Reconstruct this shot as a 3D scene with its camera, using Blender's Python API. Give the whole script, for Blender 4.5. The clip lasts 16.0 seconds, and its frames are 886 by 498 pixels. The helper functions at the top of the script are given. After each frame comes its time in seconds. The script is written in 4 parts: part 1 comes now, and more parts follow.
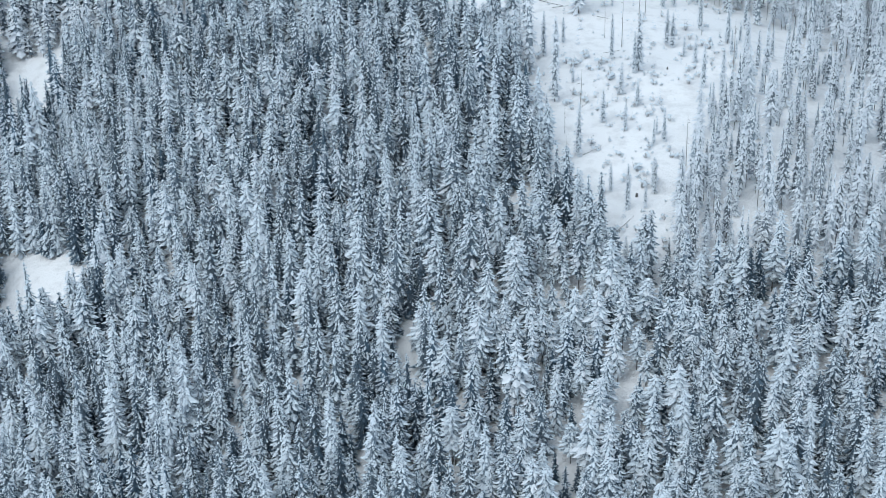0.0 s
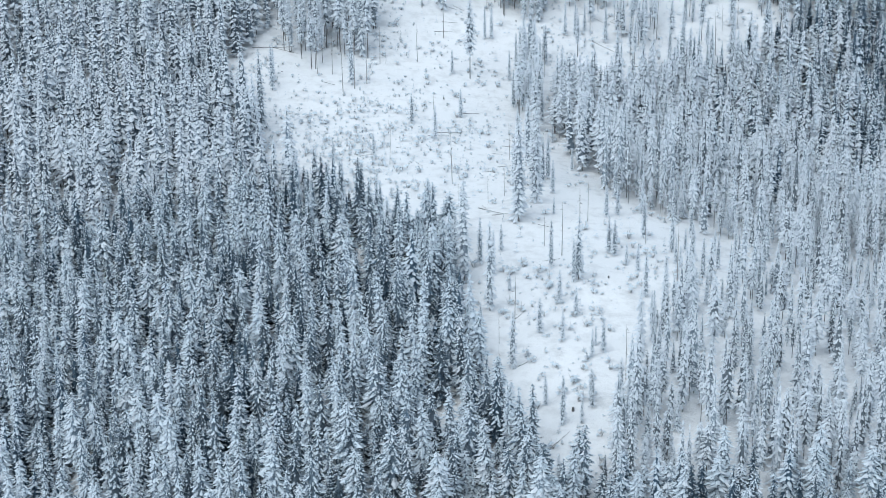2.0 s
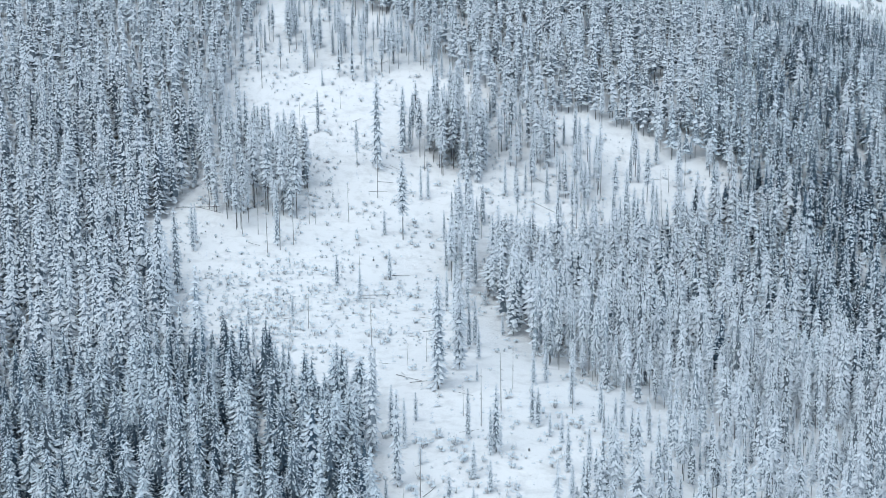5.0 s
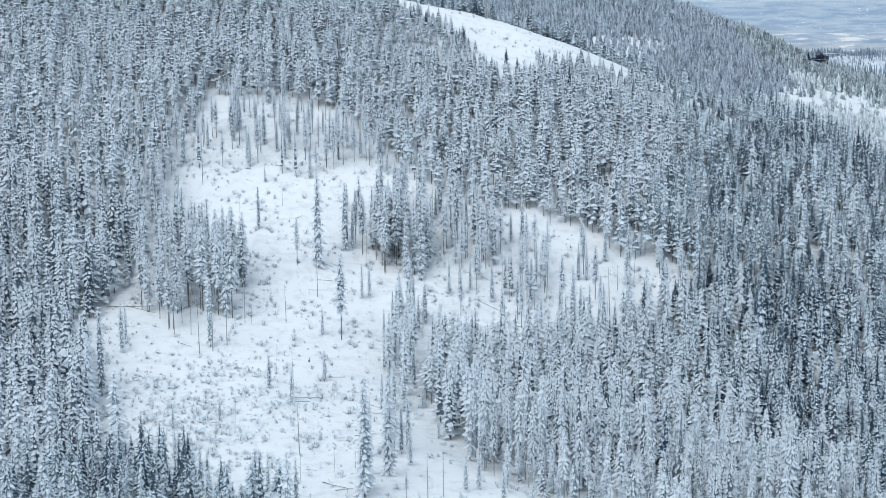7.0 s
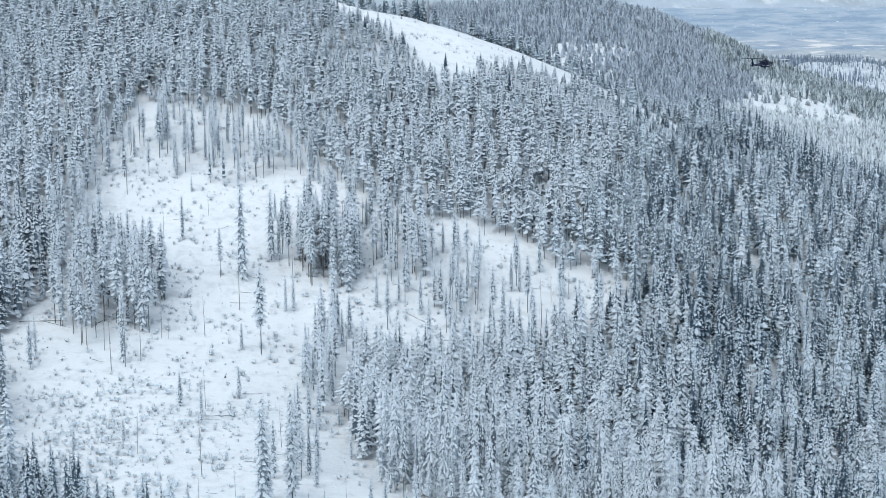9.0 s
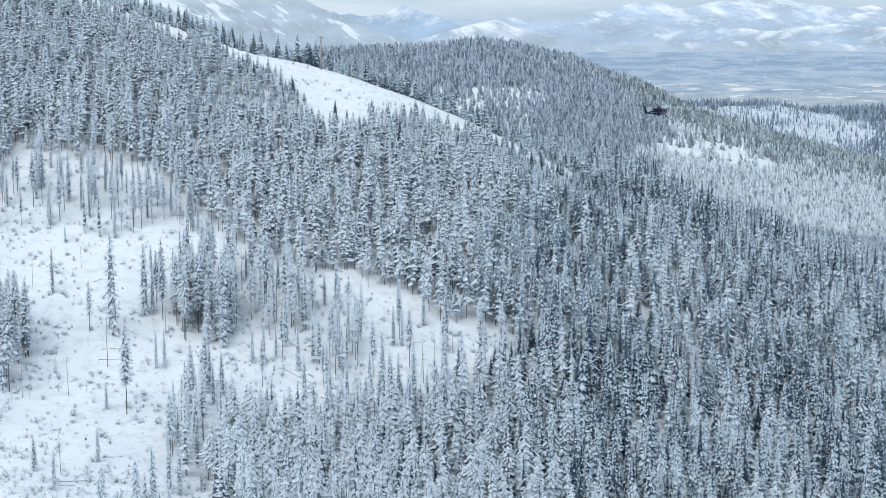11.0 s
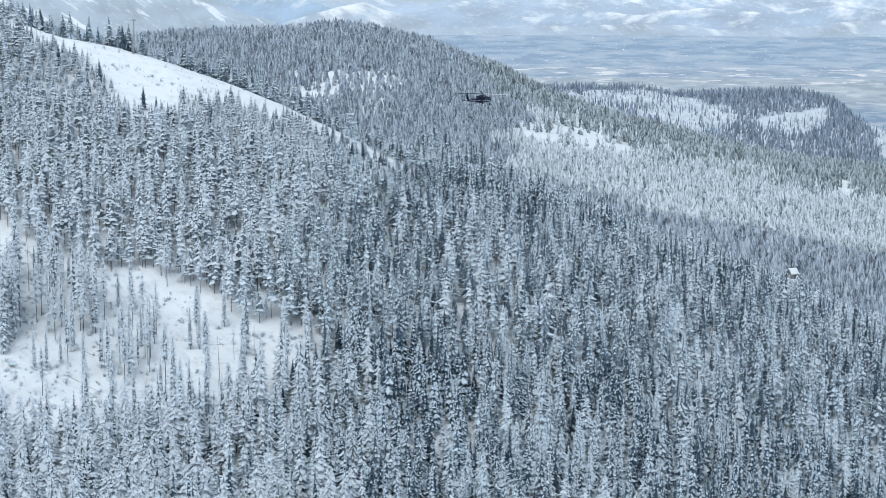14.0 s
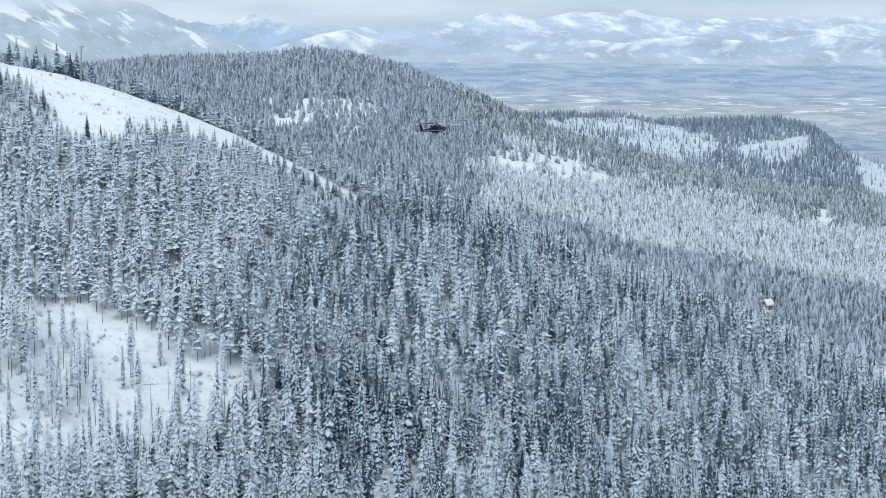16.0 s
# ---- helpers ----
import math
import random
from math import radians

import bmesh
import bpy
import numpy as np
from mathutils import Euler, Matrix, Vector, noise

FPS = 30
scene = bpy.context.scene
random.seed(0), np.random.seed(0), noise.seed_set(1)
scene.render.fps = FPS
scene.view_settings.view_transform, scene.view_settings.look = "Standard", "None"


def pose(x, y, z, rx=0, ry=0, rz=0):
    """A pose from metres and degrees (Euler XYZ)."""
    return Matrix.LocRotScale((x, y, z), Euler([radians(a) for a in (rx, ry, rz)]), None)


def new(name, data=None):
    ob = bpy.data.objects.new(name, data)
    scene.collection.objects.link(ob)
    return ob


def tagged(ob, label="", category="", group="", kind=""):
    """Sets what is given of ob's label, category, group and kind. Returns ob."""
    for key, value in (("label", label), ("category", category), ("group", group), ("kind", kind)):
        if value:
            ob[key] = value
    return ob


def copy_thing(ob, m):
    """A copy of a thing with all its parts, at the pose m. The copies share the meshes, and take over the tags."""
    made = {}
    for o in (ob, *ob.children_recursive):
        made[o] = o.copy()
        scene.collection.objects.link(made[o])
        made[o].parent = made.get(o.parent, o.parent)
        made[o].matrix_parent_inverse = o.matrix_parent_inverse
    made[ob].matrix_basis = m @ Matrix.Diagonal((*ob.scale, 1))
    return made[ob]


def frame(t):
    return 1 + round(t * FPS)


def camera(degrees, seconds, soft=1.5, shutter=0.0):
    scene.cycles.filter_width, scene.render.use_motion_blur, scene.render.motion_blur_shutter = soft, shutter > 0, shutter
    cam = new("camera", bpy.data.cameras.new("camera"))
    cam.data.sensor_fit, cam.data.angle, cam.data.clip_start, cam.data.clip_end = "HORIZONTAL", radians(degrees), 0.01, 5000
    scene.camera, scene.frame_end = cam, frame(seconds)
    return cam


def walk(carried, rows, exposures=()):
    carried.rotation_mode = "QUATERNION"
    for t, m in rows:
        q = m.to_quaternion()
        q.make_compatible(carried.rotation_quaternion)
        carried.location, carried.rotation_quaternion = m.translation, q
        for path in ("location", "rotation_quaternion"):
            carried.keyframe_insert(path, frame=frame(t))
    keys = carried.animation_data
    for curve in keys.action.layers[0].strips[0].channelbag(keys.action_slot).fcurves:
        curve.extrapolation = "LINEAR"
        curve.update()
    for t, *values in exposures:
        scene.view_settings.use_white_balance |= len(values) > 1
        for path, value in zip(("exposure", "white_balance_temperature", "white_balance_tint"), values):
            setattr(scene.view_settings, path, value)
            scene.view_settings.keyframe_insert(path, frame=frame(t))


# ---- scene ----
# ---------------------------------------------------------------- camera
cam = camera(31.73, 16.0, soft=0.65)
# seconds, place in metres, turn to the left, tilt up, lean (degrees)
PATH = [
    (0, -36.2, -52.0, 318.7, 3.33, -27.82, -1.53),
    (0.5, -35.5, -48.3, 316.6, 2.75, -25.40, -1.21),
    (1, -34.0, -44.4, 314.4, 2.32, -23.19, -0.95),
    (1.5, -30.9, -40.7, 312.0, 2.26, -21.31, -0.96),
    (2, -28.8, -37.3, 310.5, 2.08, -19.79, -0.88),
    (2.5, -26.3, -33.6, 309.0, 2.06, -18.58, -0.88),
    (3, -23.9, -30.1, 308.1, 2.07, -17.59, -0.87),
    (3.5, -21.6, -26.5, 307.1, 2.03, -16.63, -0.90),
    (4, -19.2, -23.2, 305.7, 1.91, -15.59, -0.87),
    (4.2, -18.4, -21.8, 305.1, 1.82, -15.17, -0.75),
    (6.3, -11.8, -8.3, 301.2, 0.50, -11.23, -0.55),
    (6.5, -10.5, -7.1, 301.1, 0.45, -10.87, -0.50),
    (7, -7.3, -4.4, 300.6, 0.31, -10.00, -0.54),
    (7.5, -3.8, -1.2, 300.2, 0.21, -9.58, -0.52),
    (8, -0.4, 1.7, 299.7, 0.06, -9.61, -0.48),
    (8.2, 1.2, 2.9, 299.5, -0.00, -9.79, -0.49),
    (10.3, 14.2, 16.1, 299.8, -2.10, -9.24, -0.39),
    (10.5, 15.9, 17.3, 300.0, -2.37, -8.94, -0.33),
    (11, 19.8, 20.2, 300.4, -3.20, -8.25, -0.25),
    (11.5, 23.4, 23.2, 300.6, -4.30, -7.58, -0.13),
    (12, 27.1, 26.6, 300.8, -5.49, -6.86, -0.07),
    (12.5, 30.8, 30.2, 300.7, -6.53, -6.55, -0.01),
    (13, 34.2, 33.4, 300.6, -7.16, -7.15, -0.00),
    (13.5, 37.5, 37.1, 300.4, -7.54, -8.13, 0.03),
    (14, 40.8, 40.6, 300.7, -7.79, -8.89, 0.10),
    (14.5, 44.0, 44.5, 301.0, -7.93, -8.70, 0.19),
    (15, 47.1, 47.4, 301.0, -7.97, -8.10, 0.19),
    (15.5, 50.2, 50.5, 300.8, -8.04, -7.93, 0.20),
    (16, 53.3, 54.1, 300.7, -8.30, -7.90, 0.26),
]
walk(cam, [(t, pose(x, y, z, 90 + tilt, 0, turn) @ pose(0, 0, 0, 0, 0, lean)) for t, x, y, z, turn, tilt, lean in PATH],
     [(0.0, 0.06, 6000, 5)])

# ---------------------------------------------------------------- sky, sun, exposure
SUN_UP, SUN_TURN = 48.0, 215.0
world = bpy.data.worlds.new("sky")
scene.world = world
world.use_nodes = True
wn, wl = world.node_tree.nodes, world.node_tree.links
wn.clear()


def wnode(kind, **sets):
    n = wn.new(kind)
    for k, v in sets.items():
        n.inputs[k.replace("_", " ")].default_value = v
    return n


sky = wn.new("ShaderNodeTexSky")
sky.sky_type, sky.sun_disc = "NISHITA", False
sky.sun_elevation, sky.sun_rotation = radians(SUN_UP), radians(SUN_TURN)
coords = wn.new("ShaderNodeTexCoord")
stretch = wn.new("ShaderNodeMapping")
stretch.inputs["Scale"].default_value = (1.6, 1.6, 13.0)
wl.new(coords.outputs["Generated"], stretch.inputs["Vector"])
puffs = wnode("ShaderNodeTexNoise", Scale=3.1, Detail=6.0, Roughness=0.55)
wl.new(stretch.outputs["Vector"], puffs.inputs["Vector"])
tone = wn.new("ShaderNodeValToRGB")
tone.color_ramp.elements[0].position, tone.color_ramp.elements[0].color = 0.36, (5.35, 6.5, 7.95, 1)
tone.color_ramp.elements[1].position, tone.color_ramp.elements[1].color = 0.66, (8.55, 9.2, 10.1, 1)
wl.new(puffs.outputs["Fac"], tone.inputs["Fac"])
veil = wn.new("ShaderNodeMix")
veil.data_type = "RGBA"
veil.inputs["Factor"].default_value = 0.88
wl.new(sky.outputs["Color"], veil.inputs["A"])
wl.new(tone.outputs["Color"], veil.inputs["B"])
back = wnode("ShaderNodeBackground", Strength=0.088)
wl.new(veil.outputs["Result"], back.inputs["Color"])
wl.new(back.outputs["Background"], wn.new("ShaderNodeOutputWorld").inputs["Surface"])

sun = new("sun", bpy.data.lights.new("sun", "SUN"))
sun.data.energy, sun.data.angle, sun.data.color = 1.7, radians(60), (1.0, 0.97, 0.93)
sun.matrix_world = pose(0, 0, 900, 90 - SUN_UP, 0, 180 - SUN_TURN)


# ---------------------------------------------------------------- materials
def material(name, rough=0.8):
    m = bpy.data.materials.new(name)
    m.use_nodes = True
    m.node_tree.nodes["Principled BSDF"].inputs["Roughness"].default_value = rough
    return m, m.node_tree.nodes, m.node_tree.links, m.node_tree.nodes["Principled BSDF"]


def noise_node(nodes, links, scale, detail=4.0, rough=0.55, space="Object"):
    c = nodes.new("ShaderNodeNewGeometry" if space == "World" else "ShaderNodeTexCoord")
    n = nodes.new("ShaderNodeTexNoise")
    n.inputs["Scale"].default_value, n.inputs["Detail"].default_value, n.inputs["Roughness"].default_value = scale, detail, rough
    links.new(c.outputs["Position" if space == "World" else space], n.inputs["Vector"])
    return n


def ramp_node(nodes, links, fac, stops):
    r = nodes.new("ShaderNodeValToRGB")
    e = r.color_ramp.elements
    while len(e) < len(stops):
        e.new(0.5)
    for el, (p, c) in zip(e, stops):
        el.position, el.color = p, (*c, 1)
    links.new(fac, r.inputs["Fac"])
    return r


def mix_node(nodes, links, fac, a, b, mode="MIX"):
    m = nodes.new("ShaderNodeMix")
    m.data_type, m.blend_type = "RGBA", mode
    for sock, v in (("Factor", fac), ("A", a), ("B", b)):
        if isinstance(v, (float, int)):
            m.inputs[sock].default_value = v
        elif isinstance(v, tuple):
            m.inputs[sock].default_value = (*v, 1)
        else:
            links.new(v, m.inputs[sock])
    return m.outputs["Result"]


def bump_node(nodes, links, height, strength, distance, bsdf):
    b = nodes.new("ShaderNodeBump")
    b.inputs["Strength"].default_value, b.inputs["Distance"].default_value = strength, distance
    links.new(height, b.inputs["Height"])
    links.new(b.outputs["Normal"], bsdf.inputs["Normal"])


def make_snow():
    m, n, l, b = material("snow", 0.75)
    big = noise_node(n, l, 0.035, 4)
    fine = noise_node(n, l, 0.9, 6, 0.65)
    drift = noise_node(n, l, 0.30, 5, 0.6)
    tint = ramp_node(n, l, big.outputs["Fac"], [(0.3, (0.83, 0.84, 0.85)), (0.7, (0.89, 0.89, 0.89))])
    # twigs and dry grass that stand through the snow
    speck = ramp_node(n, l, fine.outputs["Fac"], [(0.66, (0, 0, 0)), (0.80, (1, 1, 1))])
    worn = ramp_node(n, l, drift.outputs["Fac"], [(0.50, (0, 0, 0)), (0.70, (0.38, 0.38, 0.38))])
    col = mix_node(n, l, worn.outputs["Color"], tint.outputs["Color"], (0.50, 0.50, 0.50))
    col = mix_node(n, l, speck.outputs["Color"], col, (0.30, 0.29, 0.27))
    # blue-grey over the far ridge: brush, with cloud shadow and haze put into the colour
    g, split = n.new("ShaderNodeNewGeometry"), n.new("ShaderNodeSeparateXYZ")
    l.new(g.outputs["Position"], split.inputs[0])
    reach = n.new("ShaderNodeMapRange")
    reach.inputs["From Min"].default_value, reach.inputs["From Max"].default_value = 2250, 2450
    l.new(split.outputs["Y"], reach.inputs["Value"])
    scrub_haze = ramp_node(n, l, noise_node(n, l, 0.06, 6, 0.7).outputs["Fac"], [(0.36, (0.35, 0.35, 0.35)), (0.62, (0.9, 0.9, 0.9))])
    scrub_haze = mix_node(n, l, 1.0, scrub_haze.outputs["Color"], reach.outputs[0], "MULTIPLY")
    col = mix_node(n, l, scrub_haze, col, (0.47, 0.52, 0.58))
    l.new(col, b.inputs["Base Color"])
    bump_node(n, l, fine.outputs["Fac"], 0.6, 0.5, b)
    return m


def make_bough(name, cover, green, scale, soft=0.10, vary=0.20, snow=(0.78, 0.82, 0.855), burden=0.60, broken=1.6):
    """Needles under snow. The snow lies along the middle of each bough and leaves the edges bare; "edge" runs from the spine to the
    needle tips, "burden" says how much snow the whole tree still carries."""
    m, n, l, b = material(name, 0.8)
    g = n.new("ShaderNodeNewGeometry")
    lump = noise_node(n, l, scale, 2, 0.55, "World")
    stand_ = noise_node(n, l, 0.10, 2, 0.5, "World")
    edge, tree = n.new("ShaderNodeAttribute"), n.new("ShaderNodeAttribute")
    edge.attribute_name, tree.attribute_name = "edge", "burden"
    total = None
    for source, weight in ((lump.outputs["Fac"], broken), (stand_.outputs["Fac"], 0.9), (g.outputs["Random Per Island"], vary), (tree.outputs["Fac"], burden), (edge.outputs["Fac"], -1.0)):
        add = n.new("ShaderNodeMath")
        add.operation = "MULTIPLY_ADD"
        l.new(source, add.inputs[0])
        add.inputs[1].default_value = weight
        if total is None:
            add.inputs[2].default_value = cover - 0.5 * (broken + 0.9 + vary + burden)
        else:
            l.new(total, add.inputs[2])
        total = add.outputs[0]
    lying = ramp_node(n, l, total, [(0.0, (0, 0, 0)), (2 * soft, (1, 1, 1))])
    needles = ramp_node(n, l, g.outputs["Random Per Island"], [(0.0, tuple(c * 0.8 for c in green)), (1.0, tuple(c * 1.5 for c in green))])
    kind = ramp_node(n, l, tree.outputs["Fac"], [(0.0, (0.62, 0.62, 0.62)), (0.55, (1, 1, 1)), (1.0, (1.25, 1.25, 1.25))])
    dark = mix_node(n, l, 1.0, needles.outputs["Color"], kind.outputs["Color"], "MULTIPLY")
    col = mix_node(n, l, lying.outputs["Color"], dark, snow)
    l.new(col, b.inputs["Base Color"])
    bump_node(n, l, lump.outputs["Fac"], 0.7, 0.2, b)
    return m


def make_bark(name, dark, light):
    m, n, l, b = material(name, 0.9)
    s = noise_node(n, l, 2.4, 5, 0.65, "World")
    r = ramp_node(n, l, s.outputs["Fac"], [(0.35, dark), (0.62, light), (0.72, (0.7, 0.73, 0.76))])
    l.new(r.outputs["Color"], b.inputs["Base Color"])
    bump_node(n, l, s.outputs["Fac"], 0.5, 0.05, b)
    return m


def make_plain(name, colour, rough=0.5, metal=0.0, vary=0.25, scale=3.0):
    m, n, l, b = material(name, rough)
    s = noise_node(n, l, scale, 5)
    r = ramp_node(n, l, s.outputs["Fac"], [(0.3, tuple(c * (1 - vary) for c in colour)), (0.7, tuple(min(1, c * (1 + vary)) for c in colour))])
    l.new(r.outputs["Color"], b.inputs["Base Color"])
    b.inputs["Metallic"].default_value = metal
    return m


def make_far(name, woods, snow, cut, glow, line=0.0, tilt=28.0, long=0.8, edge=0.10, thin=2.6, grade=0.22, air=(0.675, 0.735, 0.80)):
    """Wooded slopes with snowy openings that run down them; distance haze and the cloud over the tops are put in as
    glow and colour.
    """
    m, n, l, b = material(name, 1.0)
    g = n.new("ShaderNodeNewGeometry")
    split = n.new("ShaderNodeSeparateXYZ")
    l.new(g.outputs["Position"], split.inputs[0])
    turn, rise, plan = n.new("ShaderNodeMath"), n.new("ShaderNodeMath"), n.new("ShaderNodeCombineXYZ")
    turn.operation, rise.operation = "ARCTAN2", "MULTIPLY_ADD"
    l.new(split.outputs["X"], turn.inputs[0])
    l.new(split.outputs["Y"], turn.inputs[1])
    l.new(split.outputs["Z"], rise.inputs[0])
    rise.inputs[1].default_value, rise.inputs[2].default_value = 1 / 4500, -300 / 4500
    l.new(turn.outputs[0], plan.inputs["X"])
    l.new(rise.outputs[0], plan.inputs["Y"])

    def layer(angle, sx, sy, detail, rough):
        first, mp, t = n.new("ShaderNodeMapping"), n.new("ShaderNodeMapping"), n.new("ShaderNodeTexNoise")
        first.inputs["Rotation"].default_value = (0, 0, radians(angle))
        mp.inputs["Scale"].default_value = (sx * 57.3, sy * 57.3, 0)
        l.new(plan.outputs[0], first.inputs["Vector"])
        l.new(first.outputs["Vector"], mp.inputs["Vector"])
        l.new(mp.outputs["Vector"], t.inputs["Vector"])
        t.inputs["Scale"].default_value, t.inputs["Detail"].default_value, t.inputs["Roughness"].default_value = 1.0, detail, rough
        return t.outputs["Fac"]

    broad = ramp_node(n, l, layer(0, 0.5, 1.6, 3, 0.5), [(0.35, tuple(c * 0.80 for c in woods)), (0.65, tuple(c * 1.25 for c in woods))])
    # thicker snow higher up; the bluer feet stand in for valley haze
    high = n.new("ShaderNodeMath")
    high.operation = "MULTIPLY_ADD"
    l.new(rise.outputs[0], high.inputs[0])
    high.inputs[1].default_value, high.inputs[2].default_value = 57.3 * grade, -grade * line
    both = n.new("ShaderNodeMath")
    l.new(high.outputs[0], both.inputs[0])
    l.new(layer(tilt, long, thin * long, 7, 0.62 if edge > 0.07 else 0.58), both.inputs[1])
    open_ = ramp_node(n, l, both.outputs[0], [(cut, (0, 0, 0)), (cut + edge, (1, 1, 1))])
    dots = ramp_node(n, l, layer(tilt, 6 * long, 14 * long, 3, 0.6), [(0.56, (0, 0, 0)), (0.70, (0.7, 0.7, 0.7))])
    col = mix_node(n, l, dots.outputs["Color"], broad.outputs["Color"], tuple(0.5 * (a_ + b_) for a_, b_ in zip(woods, snow)))
    col = mix_node(n, l, open_.outputs["Color"], col, snow)
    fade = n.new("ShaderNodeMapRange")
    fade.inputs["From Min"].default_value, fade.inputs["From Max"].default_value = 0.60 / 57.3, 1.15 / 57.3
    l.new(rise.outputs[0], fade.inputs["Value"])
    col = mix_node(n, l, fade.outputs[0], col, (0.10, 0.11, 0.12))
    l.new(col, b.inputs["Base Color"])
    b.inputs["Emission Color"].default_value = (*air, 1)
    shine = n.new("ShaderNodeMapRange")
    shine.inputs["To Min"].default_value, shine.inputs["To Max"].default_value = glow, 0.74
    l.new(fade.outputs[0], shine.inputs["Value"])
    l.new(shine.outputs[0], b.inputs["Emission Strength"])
    return m


SNOW = make_snow()
# bough snow is tinted blue for shade, the needles for haze
LUMPS = make_bough("snowy_boughs", 1.02, (0.094, 0.142, 0.186), 3.4, 0.20, snow=(0.66, 0.73, 0.785), burden=0.6, broken=2.2)
# a whiter copy of the boughs, brightening stands that come out too dark
WHITER = make_bough("whiter_boughs", 1.24, (0.135, 0.178, 0.216), 3.0, 0.18, snow=(0.71, 0.755, 0.80), broken=2.2)
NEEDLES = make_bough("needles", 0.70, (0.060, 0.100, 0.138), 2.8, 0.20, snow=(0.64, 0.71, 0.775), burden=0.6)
# far needles paled and blued, haze put into their base colour
FROSTED_HAZY = make_bough("frosted_hazy_needles", 1.0, (0.245, 0.287, 0.345), 0.85, 0.36, 0.3, (0.535, 0.585, 0.645))
PALE = make_bough("pale_boughs", 1.28, (0.205, 0.246, 0.280), 3.0, 0.18, snow=(0.71, 0.755, 0.80), broken=2.2)
# paler still: sunlight on the hill's flank put into the colour
PALED_FAR = make_bough("paled_far_needles", 1.20, (0.35, 0.385, 0.41), 0.8, 0.34, 0.3, (0.755, 0.795, 0.82))
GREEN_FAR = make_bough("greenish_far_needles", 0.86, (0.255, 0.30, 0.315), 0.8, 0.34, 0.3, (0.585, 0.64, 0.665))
TWIGS = make_plain("twigs", (0.54, 0.54, 0.55), 0.9, 0.0, 0.5, 1.5)
BARK = make_bark("bark", (0.075, 0.073, 0.075), (0.17, 0.165, 0.165))
GREY_WOOD = make_bark("grey_wood", (0.20, 0.195, 0.19), (0.38, 0.37, 0.36))
# slate blue needles: the haze before the ridge is in the base colour
HAZED = make_bough("hazy_far_needles", 0.60, (0.235, 0.285, 0.35), 0.6, 0.30, snow=(0.46, 0.51, 0.58))
# the palest copy, with brightness and haze put in for stands up the slope
PALEST = make_bough("palest_boughs", 2.02, (0.32, 0.365, 0.40), 3.0, 0.24, snow=(0.71, 0.755, 0.80), broken=2.2)
TREE_MATS = [LUMPS, NEEDLES, BARK, FROSTED_HAZY, TWIGS, PALE, HAZED, PALED_FAR, GREEN_FAR, WHITER, PALEST]


# ---------------------------------------------------------------- the lie of the land
NEAR_BASE = [217.9, -11.52, 19.0, -4.1, -8.66, 1.21]
NEAR_SWELLS = [[-8, 7, 4, 1, -1, -3, -2], [-14, 7, 2, 0, -1, -4, -3], [-1, 11, 7, 1, -2, -6, -4], [-7, -4, -9, -13, -8, -10, -3], [1, 2, -5, 3, 6, -6, 1], [1, -3, -1, 8, 8, 3, 7], [-12, 2, 20, 2, -9, 5, 11]]

HILL_AT = [-30, -14, -3, 0.3, 4.2, 6, 7.5, 10.3, 11.7, 14.8, 17.8, 20.8, 24.1, 30]
HILL_TOP = [150, 218, 262, 270, 275, 267, 257, 219, 198, 166, 143, 127, 119, 105]
RIDGE_AT = [0, 9, 11.6, 13.8, 15, 16.7, 18.7, 20.6, 21.8, 22.6, 24, 30]
RIDGE_TOP = [90, 130, 146, 146, 147, 136, 139, 142, 128, 100, 70, 40]

def swells(x, y, weights, x0, dx, y0, dy, spread):
    z = 0.0 * x
    for j, row in enumerate(weights):
        for i, w in enumerate(row):
            z = z + w * np.exp(-((x - x0 - dx * i) ** 2 + (y - y0 - dy * j) ** 2) / (2 * spread**2))
    return z


def hillside(x, y):
    u, v = x / 100, (y - 400) / 100
    a, b, c, d, e, f = NEAR_BASE
    return a + b * u + c * v + d * u * u + e * u * v + f * v * v + swells(x, y, NEAR_SWELLS, -150, 75, 130, 80, 85.0)


def crest(x):
    """How far off the near hillside tips over."""
    return 616 - 0.10 * x + 0.80 * np.maximum(0, -20 - x) + 0.45 * np.maximum(0, x - 87)


def smooth_max(a, b, k):
    h = np.clip(0.5 + 0.5 * (a - b) / k, 0, 1)
    return b + (a - b) * h + k * h * (1 - h)


def ridge(x, y, x0, y0, turn, long, wide, top):
    c, s = math.cos(radians(turn)), math.sin(radians(turn))
    u, v = (x - x0) * c + (y - y0) * s, -(x - x0) * s + (y - y0) * c
    return top * np.exp(-(u / long) ** 2 - (v / wide) ** 2)


